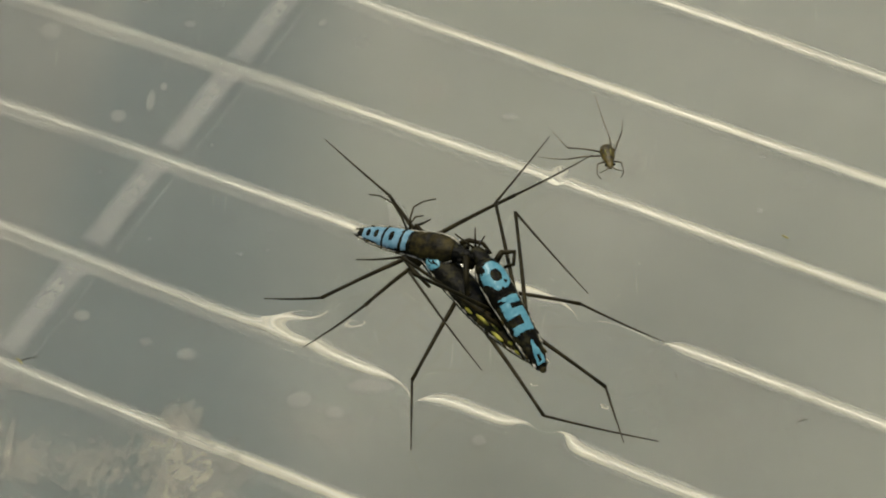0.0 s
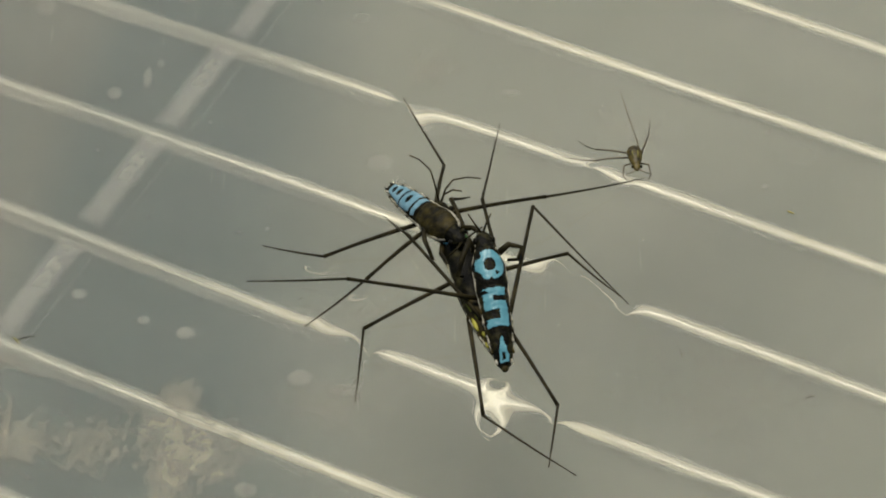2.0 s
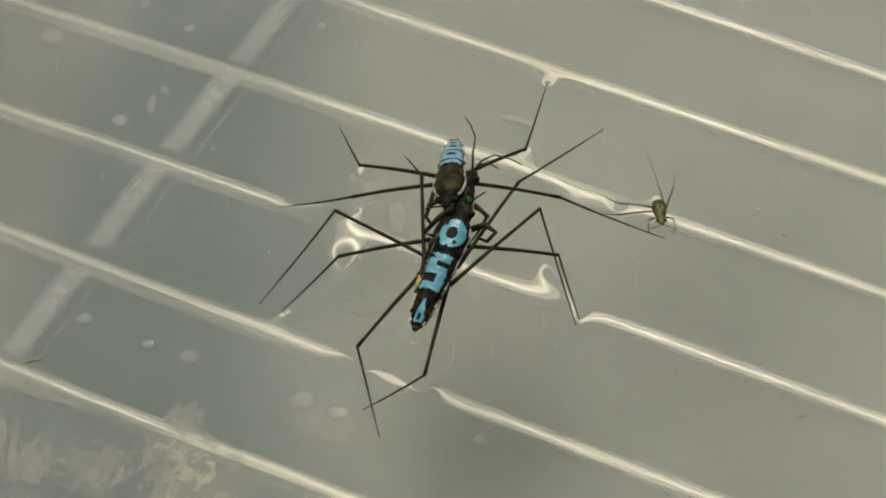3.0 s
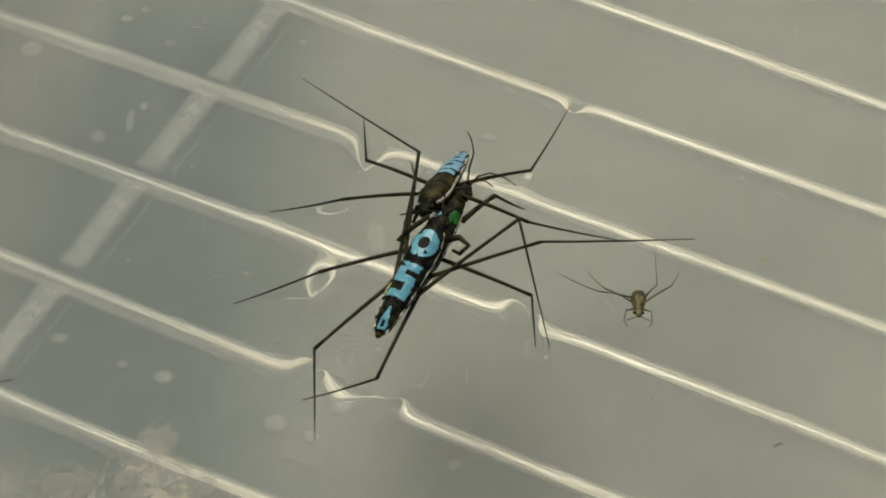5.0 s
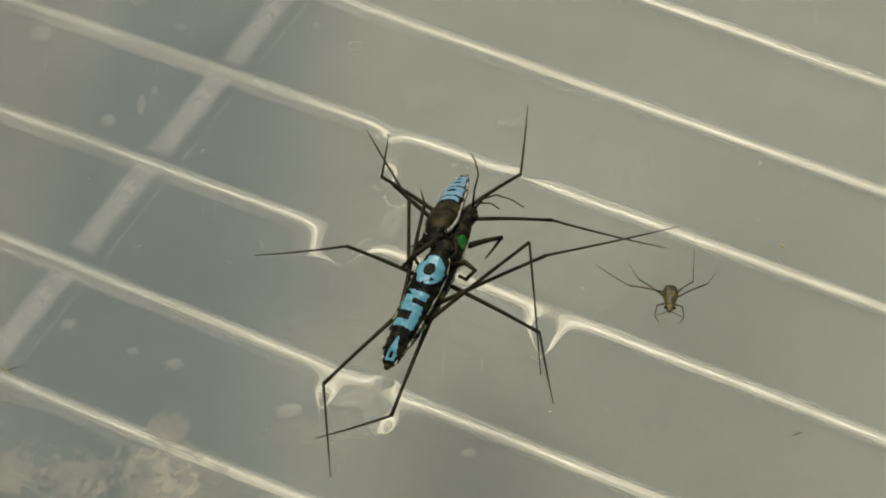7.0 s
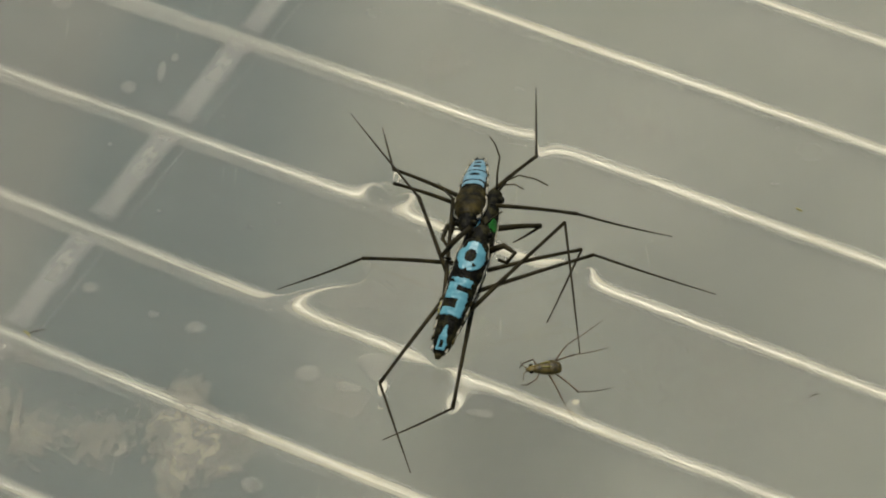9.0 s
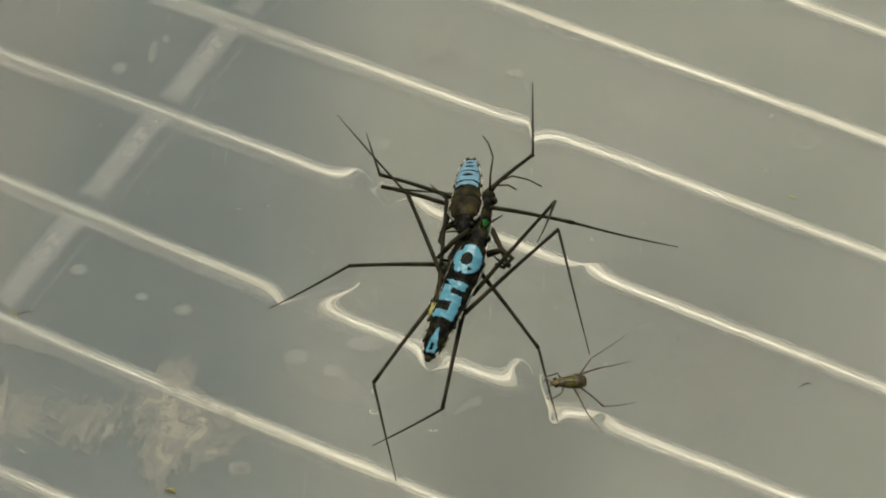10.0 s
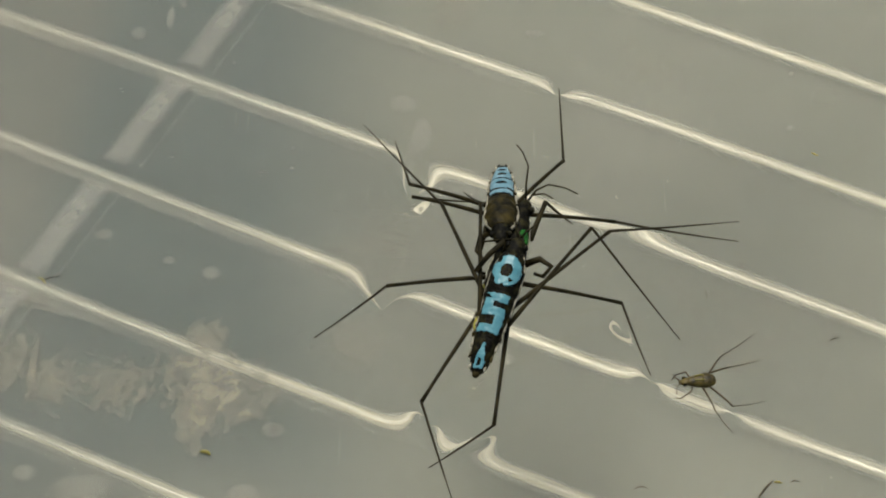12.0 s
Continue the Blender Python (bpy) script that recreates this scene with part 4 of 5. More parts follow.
    swing("rival_mid_left", [(63.1, -25.6, 9.8, -11.1), (69, -16.1, 24, -24.7), (69.4, -19, 15.8, -16.8), (71.2, -29.3, 7.6, -4.4), (70.1, -24.7, 15.2, -11.7), (80.3, -28.4, 4, 1.3), (99.6, -29.6, -38.5, 9.2), (103.3, -22.6, -38.4, 4.8), (61.6, -6.9, 27.7, -18.3), (68.7, -10, 70.4, -32.8), (132.2, -23.6, -56.2, 7.4), (135.4, -24.7, -48.2, 0.8), (130.1, -25.4, -46.5, 1.4), (63.3, 7.2, 64.6, -36), (67.3, 8.4, 60.1, -35.6), (55.4, 7.5, 59.7, -38.5), (64, 4.1, 50.7, -31.2), (59.6, 6.3, 59.1, -33.5), (70, 0.5, 30.6, -17.2), (64.4, 5.8, 55, -30.6), (106, -16.8, -25.2, 8.6)])
    swing("rival_hind_right", [(-130.7, 12.5, -3.1, 33.5), (-126.6, 12.3, -2.7, 36.5), (-123.4, 12, -0.8, 38.2), (-118.1, 13.9, -43.1, 3.7), (-111.1, 11.2, -30.5, 10.6), (-109.4, 8.8, -51.5, 9.6), (-114.1, 6.4, -44.7, 8.5), (-114.6, -1.4, -43.2, 14.3), (-114.5, -1.5, -43.1, 14.5), (-111.7, 12.4, -47.3, 10.8), (-116, 11.1, -45.7, 10.3), (-115.7, 9.9, -46.5, 10.4), (-129.3, 9.2, -44.1, 7), (-128.3, -0.8, -40.9, 13.6), (-127.3, -1.9, -35.7, 14.4), (-123.9, -1.6, -41.5, 12.3), (-124, -2.6, -39.6, 14.2), (-124.9, -3, -38.8, 14.6), (-123.1, -3.5, -41.8, 14.8), (-120.9, -4.3, -44.6, 15.2), (-124, -4, -41.7, 14.9)])
    swing("rival_mid_right", [(-97.9, 30.2, -38.5, -28.6), (-88.1, 5.2, 2.2, 14.7), (-79.5, 5.5, 5.7, 6.7), (-102.7, 6.7, 16.9, 12.6), (-71.1, 18.8, -30.5, -19.6), (-109.2, 5.8, 30.9, 7.5), (-87.8, 7.2, 2.6, -1.1), (-80.6, 1.1, 1, 1), (-78.5, 1.1, 2.9, -2), (-61.7, 13.5, 4.4, -6.4), (-61, 13.4, -36.3, -11.1), (-102.3, 8.8, -163, -14.2), (-138.2, 4.9, -171.6, -16.9), (-130.3, -4.1, -170.6, -16.8), (-125.8, -5, -157.2, -14.3), (-120.8, 0.9, -138.6, -11.7), (-123.1, -4.2, -145.8, -11.7), (-121, -3.7, -146.8, -12.1), (-122.7, -6.2, -147.9, -11.7), (-120.9, -7.2, -158.8, -14.3), (-122.8, -5.6, -146.8, -11.7)])
    swing("rider_mid_right", [(-20.2, -8.7, -35.9, -22.1), (-12.5, -13, -27.8, -20.2), (3.2, -14.6, -21.4, -18.8), (4.7, -9.6, -14.9, -25.5), (1.7, -12.6, -18.8, -23.9), (0.3, -15.6, -6, -17), (-14.3, -12.3, -8.1, -21.8), (-9.1, -8.4, -4.8, -28.4), (-6.7, -12.3, 3, -23.5), (-52.1, -1.8, -37.9, 27.2), (-48, 0.2, 9.6, -34.5), (-36.8, 5, 25.2, -43), (-44.6, 4.3, 8.5, -37.7), (-41, 1.3, -11.1, -39.8), (-52.4, -5.7, -58.1, 34), (-30.6, 8.9, -90.5, 36.4), (-24.5, 15.6, -116.9, 61.4), (-64.7, 16.4, -91.3, 30.7), (-40.6, 9.9, -90, 29.7), (-18.6, 19, -69.8, -62.8), (-33.1, -2.1, -16.6, -35.5)])
    swing("rider_hind_right", [(-25.6, -8.1, -155.1, 15.2), (-19.7, -4.6, -123.6, -5.6), (-19.6, -4.3, -108.3, -14), (-20.5, -6.1, -117.1, -10.7), (-20.2, -7.1, -124.6, -7.4), (-24.3, -7.4, -126, 0.1), (-25.6, -5.7, -125.9, -3.8), (-23.3, -8.3, -120.1, -4.6), (-22.3, -8.3, -117.8, -2.4), (-28.3, 5.8, -115.6, -19.3), (-30.1, 9, -126.9, -2.5), (-30.3, 8, -123.4, -1), (-31.8, 10.1, -120.4, 0.9), (-28.8, -0.5, -131.8, -2.7), (-27.9, 1.3, -128.5, -3), (-25.4, -2.3, -124.1, -0.5), (-23.1, -5.5, -122.9, -1.9), (-38.1, 7, -97.5, 19.2), (-21.7, 2.5, -96.9, -10), (-23, 1.8, -103.2, -19), (-22, -0.5, -103.6, -13.1)])
    swing("rider_mid_left", [(66.2, 41, 77.7, 33.6), (69.8, -7.3, 86.1, 30.4), (46.1, 2.2, 53.3, 21.2), (75.9, 39, 67.5, 36.7), (76.9, 7.1, 34.6, 44.1), (112.5, 56.6, 44.5, 21.9), (32.9, 7, 99.3, 42.9), (76.9, -9.5, 107.3, 26.6), (36.7, 5.3, 134.5, 36.8), (20, 0.6, 41.2, -19), (42.6, -16.6, 128.4, 57.5), (33.4, -20, 13.7, -4.7), (27.7, -16.9, 19.7, -11.2), (35.6, -21.3, 8.6, -2.7), (36.7, -18.8, 11.9, -5.8), (41.9, -12, 13.6, -15.1), (42.3, -15.5, 11.6, -9.4), (39.1, -12.7, 14.2, -15), (39, -15.6, 13, -10.3), (38.7, -17.8, 12, -6.9), (38.6, -15.1, 11.7, -11.5)])
    swing("rider_hind_left", [(30.6, 6.8, -14.8, -65.4), (39.6, 6.4, -24.9, -64.7), (38.7, 5, -26.7, -63.2), (30.9, 0.9, -1.4, -55.1), (27.9, -9.8, -12.7, -42.2), (27, 0.4, 8.9, -51.9), (24.2, -1.8, 15.5, -45.6), (24.1, -3.7, 21.5, -41.8), (25.8, -3.7, 20.2, -41.7), (14, 1.6, 29.3, -50.1), (11.7, -8.5, 32.3, -43), (9.9, 12.7, 53.1, -60.9), (13.3, -0, 27.3, -51.2), (16.4, -2, 25.7, -49.6), (15.5, -7.4, 23.6, -43.7), (18.9, -3.5, 29.3, -45.2), (19.1, -6.5, 26.5, -44.5), (15.4, 1.2, 37.2, -51.3), (17, -4, 26.1, -48), (17.3, -4.3, 23.5, -48.8), (16.7, -0.1, 26.7, -54.4)])
    swing("bearer_mid_right", [(-137.3, -0.2, -14.5, -7), (-104.5, -4.2, -30.5, 1.7), (-78.9, -11.3, -55.8, 6.6), (-77.8, -12.8, -76.1, 15.5), (-76.5, -13.3, -90.3, 14.5), (-87.1, -12.3, -78.4, 6.8), (-93.8, -4.2, -68.1, 19.6), (-70.4, -13.7, -83.2, 4.6), (-65, -14.5, -91.4, 3.2), (-94.7, -2, -50.5, 21.6), (-83.4, -12.6, -42.8, 10.5), (-67.4, -13.9, -64.7, 8.1), (-96.7, -8, -54, 8.2), (-53.5, -14.5, -120.2, 11.8), (-54.4, -5.7, -132.5, -10.3), (-130.4, -5, -57.8, 24.7), (-129.2, -9.7, -24.8, 11.5), (-85.3, -6.9, -55.5, 4.3), (-69.5, -13.8, -69.9, 7), (-78.8, -12.9, -67.9, 7.2), (-80.2, -12.9, -72.7, 6.5)])
    swing("bearer_mid_left", [(116.7, -8, 25.2, 13.5), (119.9, -1.5, 34.5, 2.3), (100.9, -4.3, 35.7, 5.6), (118.4, -8.9, 55.2, 6.5), (100, -11.9, 60, 8.9), (116.6, -10.7, 60.7, 12.5), (96.3, -12.1, 56.5, 9.4), (108.9, -11, 51.6, 9.7), (110, -6.8, 37.3, 3.5), (130.3, -6.4, 10.2, 4.9), (115.3, -10.6, 42.1, 15.3), (89.2, -12.4, 43.1, 10.7), (74.4, -13.4, 46.9, 10.2), (90.9, -8.4, 53.2, 3.4), (90.7, -12.3, 42.2, 10.8), (94.2, -7.8, 31.4, 3.5), (99.2, -9.2, 41.7, 6.3), (101.2, -5.8, 36, 0.5), (103.1, -4.9, 40.7, -0.9), (99.6, -10.1, 37.9, 8.2), (102.2, -9.6, 44.7, 7.1)])
    swing("bearer_hind_left", [(171, -2.1, 47.7, 0.7), (171.7, -1.6, 48, 0), (174.1, -5, 38.7, 6.5), (169.5, -1.2, 46.8, -0.6), (169.9, -4.2, 42.3, 7.6), (164.7, -0, 44.8, -0.6), (162.2, 0.5, 48.1, -3.2), (161.9, 0.5, 45.7, -0.7), (161.6, -0, 47.3, -0.7), (161.3, -3, 44.5, 2.9), (159.7, -3.2, 41.6, 3.4), (157, -5.2, 48.2, 8.5), (160.5, -4, 47.8, 4.9), (161.7, -5.1, 50.7, 5.7), (162.7, -5.1, 49.2, 5.8), (164.7, 1.4, 46.1, -4.2), (165.5, -0.8, 42.5, -1), (163.7, -2.6, 44.9, 4.9), (165.2, -3, 44.6, 2.7), (163.8, -4.6, 45.9, 5.3), (165.4, -1.7, 42.6, 2.6)])
    swing("bearer_hind_right", [(-166.8, -4.5, -41.4, 10.2), (-166.6, -4.5, -39.3, 8.2), (-168, -2.5, -34.9, 4.7), (-169.2, -2.9, -38, 11.2), (-169.1, -4.5, -36.4, 6.1), (-174.6, -4.4, -40.4, 5.3), (-175.8, -1.5, -40.3, 6.8), (-176.3, -2.4, -40.3, 6.3), (-175.8, -3.2, -39.8, 7.6), (-174.9, 2.5, -59.3, -11.4), (-177.6, -0.6, -51.5, -4.5), (-177.1, 0, -50.3, -5.5), (-175, -1.2, -55.2, -3.3), (-173.1, -4.1, -57.3, 2.8), (-173.7, -3.6, -51.4, 2.5), (-173.6, -1.7, -47.7, 3.9), (-173.8, -1.6, -49, -2), (-174, -2.2, -51.6, -0.8), (-173.2, -1.2, -47.1, -0.3), (-173.9, -1.3, -50.1, -2.5), (-173.6, -1.2, -45, -0.5)])
    swing("nymph_hind_left", [(175.2, -13.1, 17.5, 33.2), (180.1, -13.1, 14.5, 30.4), (177.2, -13.1, 16, 29.8), (177.5, -13.2, 15, 28.8), (177.6, -13.1, 15.3, 29.7), (176.3, -13.2, 15.6, 29.6), (175.1, -13.2, 15.8, 28.6), (177.3, -13.2, 15.2, 28.4), (181, -13.3, 13.6, 27.7), (145.6, -12.3, 37.6, 24.1), (149, -12.3, 37.1, 25.1), (149, -12.3, 37.2, 25.9), (144.1, -12.3, 38.5, 24.7), (128.9, -13.3, -6.8, 57.6), (134.8, -13.3, -8.5, 57.6), (149, -13.1, -11.2, 58.1), (134, -13.2, -10.1, 59.2), (144.9, -12.9, -13.2, 61.2), (145.2, -13, -15.7, 61.3), (144.9, -12.9, -14, 61.1), (133.2, -13, -14.3, 61.7)])
    swing("nymph_mid_left", [(157.2, -3.2, 10.3, -8.6), (161.5, -4.2, 9.7, -6.3), (159.4, -4.3, 9.7, -6.1), (159.6, -4.9, 9.6, -4.8), (159.6, -4.4, 9.7, -5.8), (158.5, -4.7, 9.8, -5.2), (157.5, -5.2, 9.9, -4), (159.3, -5.3, 9.7, -3.9), (162.2, -5.7, 9.5, -2.9), (129.9, -5.1, 28.5, -4.9), (132.6, -4.2, 28.5, -6), (132.6, -3.8, 28.5, -5.9), (128.7, -4.3, 28.7, -6), (95.1, 12.4, 39.2, -44.3), (100.6, 12.3, 13.9, -27.4), (114.1, 12.9, 38, -45.5), (99.4, 13.9, 43.9, -47.2), (109, 15.5, 46.3, -50.8), (108.9, 15.7, 49.9, -50.7), (108.9, 15.2, 46.5, -50.1), (97.1, 15.6, 51.7, -50.1)])
    swing("nymph_hind_right", [(-103.4, 2.7, -59.8, -13.9), (-105.7, -3.2, -53.5, -6), (-108.5, -4.9, -52.8, -3.6), (-111, -6.7, 73.8, 50.7), (-109.9, -5.6, 71.3, 50.3), (-110.8, -5.5, 70.9, 50.5), (-112.9, -6.7, 73.3, 51), (-109.3, -5.5, 69.6, 51.1), (-104.8, -4, 66.2, 51.3), (-94.6, 5.2, -36.1, -10.4), (-91.6, 4.7, -35.1, -9.1), (-91.7, 4.7, -35.1, -8.9), (-95.6, 4.6, -36, -10.3), (-126.8, -10.3, -30.7, 19), (-121, -10.3, -32.6, 21), (-107, -10.2, -35.2, 22.1), (-121.4, -10.3, -29.9, 16.9), (-111.4, -10.3, -31.2, 18.7), (-110.5, -10.3, -30.2, 16.1), (-111.3, -10.3, -31.2, 19), (-122.9, -10.3, -27.7, 16.1)])
    swing("nymph_mid_right", [(-94.7, -6.3, -6.8, 7.8), (-90.9, -6.2, -17.8, -1.8), (-92.7, -6.9, -17.1, -0.2), (-97.2, -10.1, -15.4, 6.3), (-91.8, -5.5, -20.1, -3.4), (-93.7, -6.3, -18.2, -1.5), (-96.7, -8.3, -16.9, 2.5), (-92.7, -6.6, -18.1, -1), (-89.8, -6.4, -18.5, -1.5), (-132.8, -5.4, -23.2, -3.7), (-129.5, -5.4, -23.8, -3.6), (-129.6, -5.2, -23.8, -4.1), (-133.7, -5.7, -23.3, -2.9), (-159.1, -10.2, -12.8, 6.7), (-153.2, -10.2, -14, 6.6), (-138.5, -10.3, -16.5, 6.7), (-153.2, -10.3, -13.1, 6.8), (-142.8, -10.3, -14.4, 6.7), (-141.5, -10.3, -14.3, 6.8), (-142.7, -10.3, -14.4, 6.7), (-154.1, -10.2, -11.8, 6.8)])
    swing("bearer_fore_right", [(5.8, 10.4, -81.8, -33.5), (4.3, 9.2, -77.3, -35), (4.8, 9.8, -79.2, -34.8), (2.3, 7.9, -69.7, -37.8), (2, 7.6, -67.7, -38.4), (-0.5, 7, -53.6, -45.2), (-0.6, 6.9, -52.8, -45.4), (-144.9, 33.1, -103.2, -46.6), (-142.6, 32.9, -90.9, -40.6), (-4.4, 8, -50, -38.2), (-4.4, 8.2, -50.3, -38.3), (-26.5, -25.4, -157.2, -17.6), (-29.3, -23.7, -155.5, -16.1), (-46.5, -4.9, -163.4, -3.2), (-59.4, -12.8, -159, -15), (-115.7, 7.6, -131.2, -1.4), (-141.4, -9.9, -96.5, 58.1), (-105.8, 10.4, -137.4, -1.2), (-129, 7.5, -133.8, -31.4), (-146.4, -2, -60.6, 42.2), (-7.5, 10.3, -106.2, -20.1)])
    press(9.70, 0.00, 0.60, 0.00, [(-8.19, 11.88, 129.47), (-7.52, 10.8, 128.57), (-4.18, 8.98, 121.1), (-1.46, 12.83, 109.1), (-2.28, 13.44, 112.87), (5.21, 18.08, 90.02), (6.28, 19.9, 84.06), (8.69, 19.35, 76.51), (9.17, 18.91, 76.33), (12.73, 18.7, 62.83), (13.2, 16.68, 64.99), (11.48, 14.5, 73.01), (8.09, 16.23, 85.64), (8.62, 14.07, 86.35), (7.52, 14.15, 89.8), (7.27, 13.35, 91.4), (7.63, 12.32, 90.26), (7.21, 9.68, 87.71), (7.08, 8.62, 88.48), (7.36, 7.39, 90.39), (7.52, 6.04, 90.7)])
    press(10.35, 0.01, 0.21, 0.00, [(9.64, 9.35, 46.36), (7.99, 8.91, 60.72), (11.51, 4.72, 46.62), (13.27, 5.15, 28.77), (13.02, 5.05, 29.96), (15.76, 5.46, 4.4), (14.84, 6.73, -23.04), (15.09, 5.84, -29.36), (14.99, 1.29, -7.92), (14.78, 4.64, 17.25), (15.27, 5.56, -37.1), (15.2, 3.76, -27), (15.02, 4.53, -21.56), (15.58, -2.39, 14.77), (15.55, -1.12, 18.63), (15.8, -3.91, 10.66), (16.25, -3.65, 13.39), (15.13, -6.82, 14.37), (16.27, -7.72, 3.43), (15.93, -8.14, 16.61), (17.04, -6.12, -11.07)])
    press(5.60, 1.50, 0.60, 0.00, [(-13.42, -5.6, -156.78), (-13.6, -7.19, -156.31), (-12.26, -8.68, -159.95), (-12.65, -1.8, -209.39), (-13.43, -1.94, -195), (-10.72, 8.86, -238.01), (-10.47, 12.71, -241.96), (-8.89, 14.9, -249.66), (-8.22, 14.78, -250.96), (-4.33, 19.54, -270.84), (-3.16, 17.97, -275.51), (-4.44, 14.53, -272.64), (-4.72, 14.85, -274.5), (-4.2, 11.61, -267.95), (-5.89, 10.68, -257.95), (-6.58, 8.86, -255.59), (-7.01, 8.69, -255.17), (-7, 5.99, -256.2), (-6.58, 4.43, -257.65), (-6.54, 3.15, -257.83), (-6.44, 2.06, -256.26)])
    press(6.59, 1.78, 0.28, 0.02, [(-9.35, -7.61, -135.84), (-7.1, -13.42, -116.98), (-4.93, -16.1, -111.15), (-10.05, -8.39, -135.5), (-9.23, -7.47, -132.47), (-11.33, 3.87, -156.19), (-12.16, 5.86, -161.62), (-11.85, 7.62, -168.42), (-11.36, 6.97, -163.54), (-10.43, 10.98, -165.43), (-10.78, 10.77, -185.09), (-3.02, 7.89, -378.61), (-1.71, 8.03, -410.98), (-1.88, 5.57, -401.23), (-2.78, 5.54, -379.84), (-2.56, 4.66, -352.4), (-2.1, 3.35, -362.65), (-2.76, 0.72, -362.72), (-2.41, -0.29, -365.4), (-2.48, -2.26, -374.21), (-2.36, -3.01, -362.44)])
    press(7.99, 2.20, 0.60, 0.45, [(15.27, -6.95, -31.89), (15.55, -4.33, -11.88), (14.74, -3.93, -11.14), (13.96, -5.33, -41.34), (12.9, -5.22, -56.34), (12.42, -6.31, -78.66), (11.92, -3.64, -70), (10.84, -2.97, -78.25), (10.76, -3.64, -85.05), (10.3, -4.84, -77.02), (10.91, -5.38, -61.6), (10.86, -7.34, -68.54), (9.52, -11.06, -82.31), (10.47, -7.47, -98.54), (9.94, -5.27, -109.71), (6.6, -18.32, -111.6), (8.7, -18.76, -78.58), (12.2, -16.7, -67.37), (13.18, -15.1, -65), (13.32, -17.49, -69.95), (13.22, -18.83, -75.42)])
    press(8.08, 1.50, 1.45, 0.15, [(-2.69, -17.72, -89.78), (-2.59, -17.81, -82.93), (-4.82, -18.82, -100.46), (-3.91, -18.25, -77.04), (-6.91, -15.05, -93.74), (-7.99, -9.32, -98.56), (-11.49, -3.23, -122.9), (-11.79, -2.52, -125.93), (-12.23, -1.52, -142.34), (-12.81, -0.76, -155.65), (-12.89, -0.82, -143.26), (-12.33, 1.45, -178), (-11.67, 2.38, -171.87), (-10.98, -5.71, -144.28), (-11.33, -5.32, -152.96), (-11.29, -6.44, -160.03), (-10.85, -8.15, -144.55), (-11.78, -11.77, -149.81), (-10.75, -14.12, -142.91), (-10.73, -14.2, -147.22), (-10.4, -15.6, -137.06)])
    press(9.82, 1.46, 0.07, 0.04, [(12.78, -19.32, -12.5), (11.79, -21.14, -17.21), (13.32, -24.13, -24.53), (7.93, -24.3, -33.69), (6.46, -24.28, -40.91), (-1.32, -20.12, -64.7), (-2.69, -17.13, -64.23), (-6.44, -15.8, -77.84), (-7.1, -15.63, -80.47), (-9.64, -12.13, -90.22), (-10.96, -13.2, -95.03), (-11.32, -17.22, -92.87), (-8.88, -19.43, -84.11), (-5.58, -22.39, -76.05), (-4.56, -22.38, -73.39), (-4.08, -24.05, -74.46), (-4.13, -24.44, -76.93), (-5.75, -27.16, -78.42), (-4.76, -28.11, -76.83), (-3.69, -29.31, -74.74), (-2.96, -30.55, -75.5)])
    press(6.56, 1.06, 0.36, 0.00, [(14.35, -17.89, -78.89), (13.32, -19.84, -82.53), (14.55, -22.6, -79.84), (9.51, -23.09, -96.79), (8.26, -22.75, -97.99), (0.38, -19.55, -129.09), (-0.91, -17.2, -130.5), (-4.23, -15.89, -141.85), (-4.6, -15.72, -144.68), (-5.83, -12.1, -170.42), (-8.2, -12.79, -165.74), (-8.79, -17.18, -165.27), (-7.02, -18.5, -162.76), (-3.68, -21.28, -158.48), (-2.74, -21.32, -150.07), (-2.3, -23.3, -146.54), (-2.31, -23.86, -148.12), (-3.79, -26.89, -152.67), (-2.82, -28.26, -147.04), (-2.15, -28.89, -148.49), (-1.64, -29.72, -142.21)])
    press(0.30, 0.28, 0.00, 0.00, [(-11.27, 15.63, 0), (-10.54, 14.59, 0), (-6.69, 13.13, 0), (-3.02, 17.42, 0), (-4.11, 17.92, 0), (5.18, 22.83, 0), (6.65, 24.47, 0), (9.67, 23.86, 0), (10.15, 23.48, 0), (14.96, 23.02, 0), (14.87, 20.91, 0), (12.62, 18.99, 0), (8.31, 21.04, 0), (8.79, 18.9, 0), (7.4, 18.98, 0), (7.17, 18.17, 0), (7.79, 17.1, 0), (7.81, 14.45, 0), (7.84, 13.42, 0), (7.68, 12.37, 0), (7.53, 11.2, 0)], 2.6, 0.6)
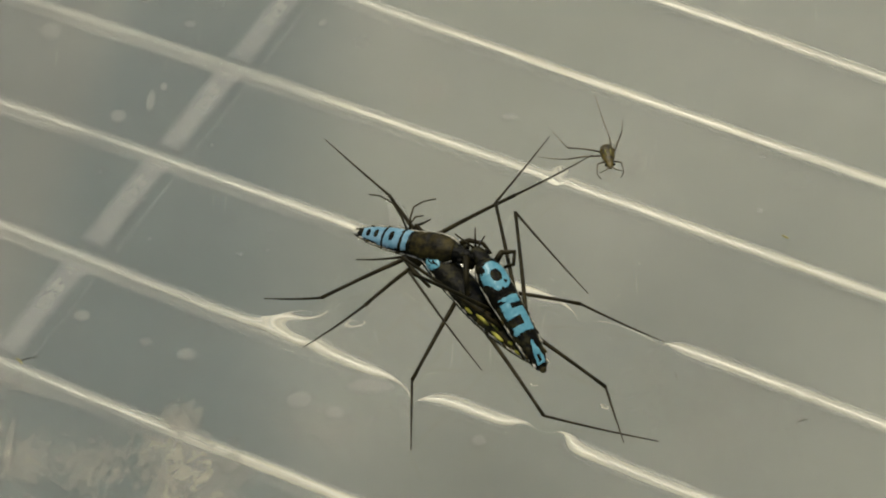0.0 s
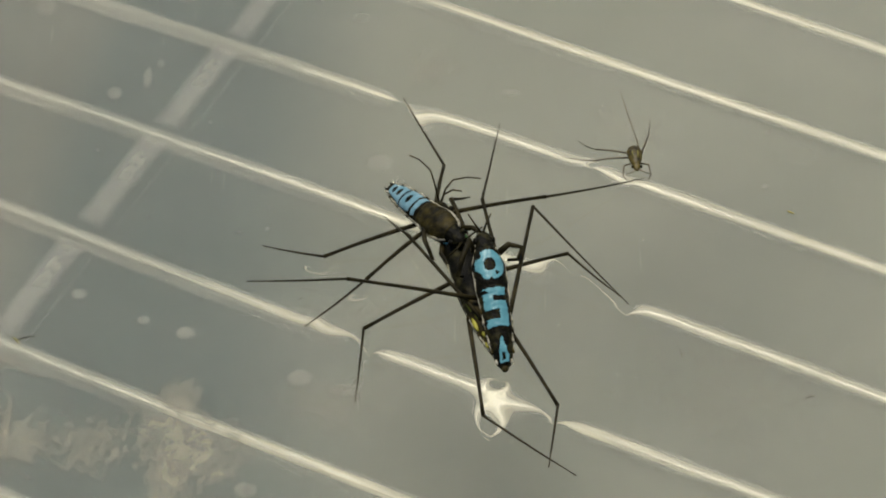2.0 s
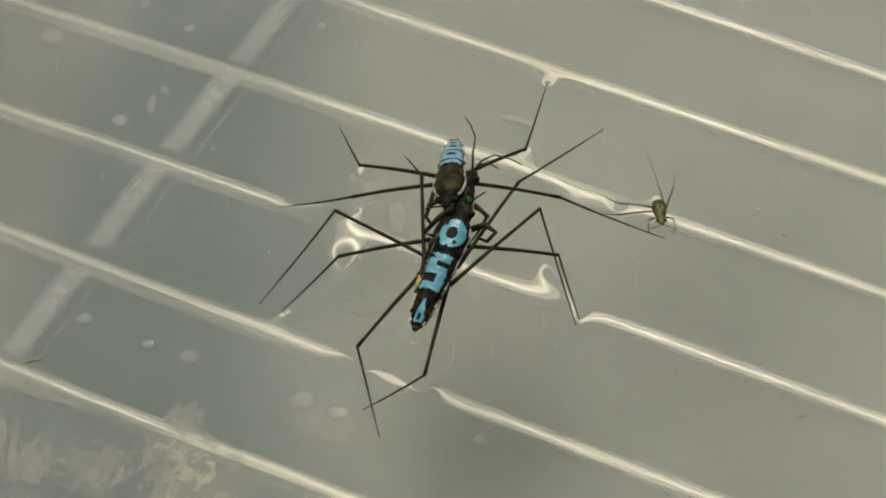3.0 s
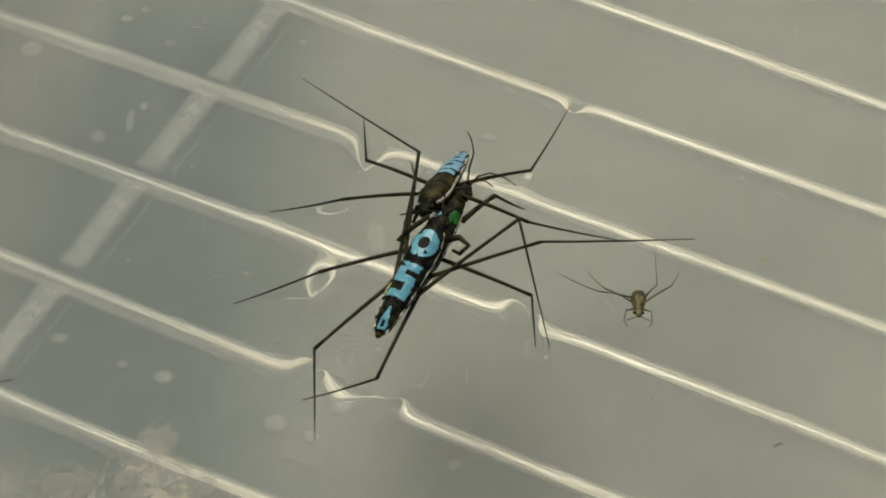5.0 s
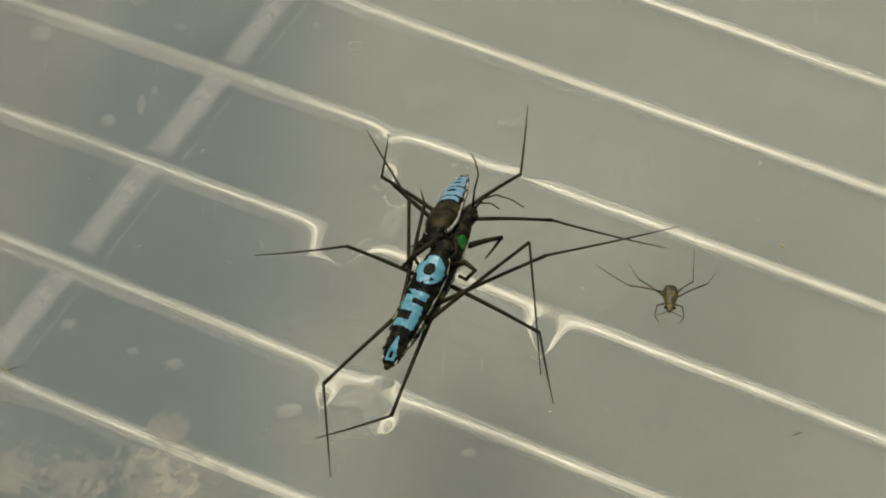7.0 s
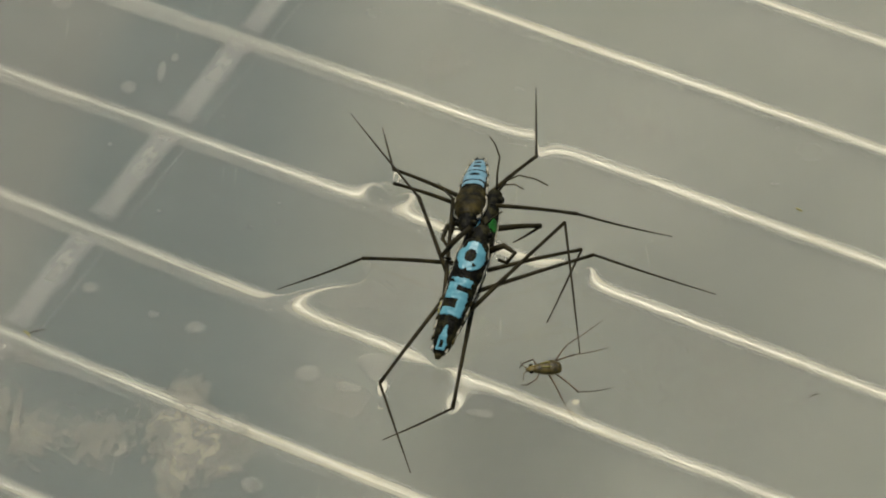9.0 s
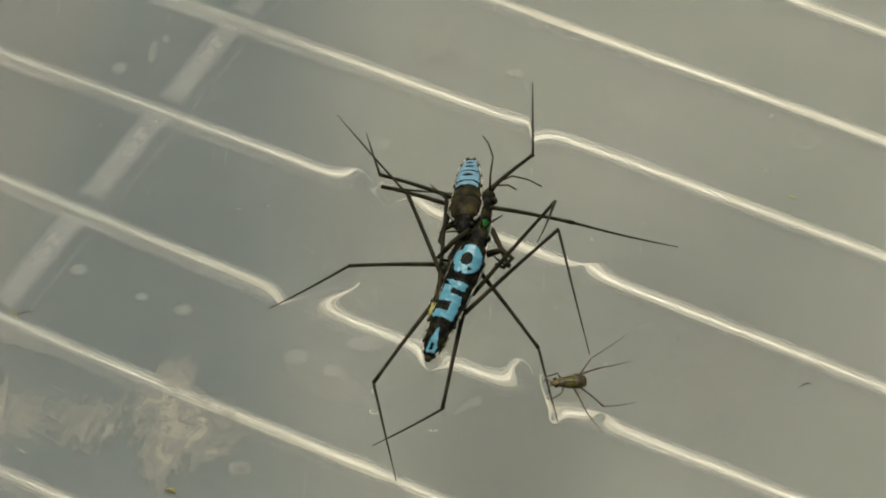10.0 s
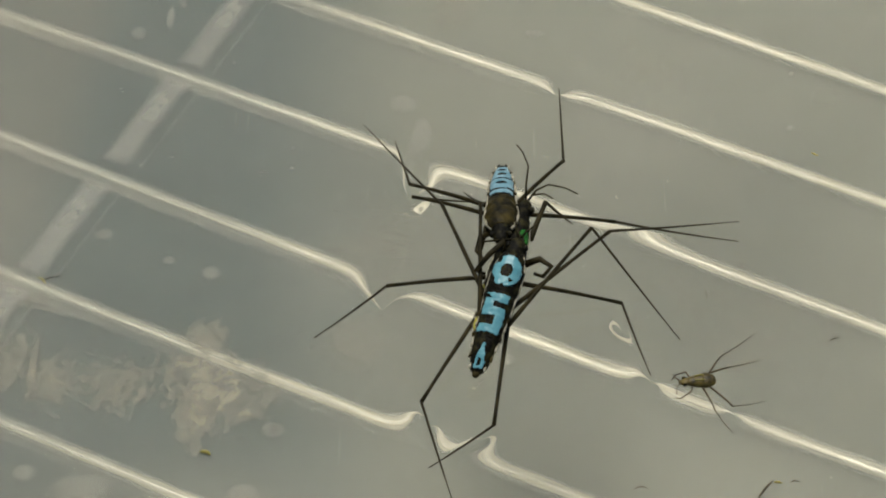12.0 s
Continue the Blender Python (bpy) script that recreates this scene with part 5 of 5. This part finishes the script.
    press(0.40, 0.73, 0.00, 0.00, [(7.95, -13.4, 0), (7.27, -14.75, 0), (8.5, -17.3, 0), (5.43, -16.46, 0), (4.62, -15.94, 0), (0.81, -11.87, 0), (-0.39, -9.35, 0), (-2.34, -8.73, 0), (-2.51, -9.07, 0), (-3.66, -6.04, 0), (-4.36, -6.99, 0), (-4.65, -10.97, 0), (-3.49, -11.67, 0), (-1.32, -15.12, 0), (-0.81, -14.88, 0), (-0.54, -16.39, 0), (-0.6, -16.77, 0), (-1.75, -19.85, 0), (-1.12, -20.73, 0), (-0.35, -22.02, 0), (-0.01, -23.09, 0)], 3.2, 0.6)
    press(0.30, 0.24, 0.00, 0.00, [(15.01, 16.42, 0), (16.29, 15.8, 0), (15.75, 14.33, 0), (16.15, 13.43, 0), (17, 12.85, 0), (18.23, 11.54, 0), (19.05, 10.15, 0), (19.62, 9.07, 0), (20.04, 8.37, 0), (21.3, -0.62, 0), (21.41, 0.68, 0), (21.12, 1.44, 0), (22.55, -0.53, 0), (10.11, -19.22, 0), (10.85, -18.25, 0), (11.78, -20.03, 0), (13.82, -21.12, 0), (18.31, -25.29, 0), (19.45, -25, 0), (20.29, -25.49, 0), (20.79, -25.84, 0)], 2.6, 0.7)
    press(0.30, 0.24, 0.00, 0.00, [(11.1, 14.08, 0), (12.48, 13.85, 0), (11.9, 12.43, 0), (12.36, 11.36, 0), (13.19, 10.73, 0), (14.39, 9.42, 0), (15.23, 8.08, 0), (15.77, 6.94, 0), (16.22, 6.15, 0), (15.56, -2.09, 0), (15.69, -0.77, 0), (15.41, 0, 0), (16.79, -1.98, 0), (9.29, -13.71, 0), (10.04, -12.74, 0), (10.97, -14.56, 0), (12.98, -15.6, 0), (17.66, -19.79, 0), (18.76, -19.48, 0), (19.62, -19.98, 0), (20.2, -20.3, 0)], 2.6, 0.7)
    press(0.30, 0.24, 0.00, 0.00, [(11.02, 12.93, 0), (12.31, 12.41, 0), (11.72, 10.94, 0), (12.17, 10.27, 0), (12.99, 9.4, 0), (14.2, 8.14, 0), (15.03, 6.85, 0), (15.57, 5.68, 0), (16.05, 4.97, 0), (16.52, -0.79, 0), (16.62, 0.53, 0), (16.34, 1.3, 0), (17.77, -0.69, 0), (10.08, -14.94, 0), (10.83, -13.9, 0), (11.79, -15.53, 0), (13.77, -16.74, 0), (18.44, -20.84, 0), (19.54, -20.49, 0), (20.4, -21.02, 0), (20.92, -21.47, 0)], 2.6, 0.7)


motions()
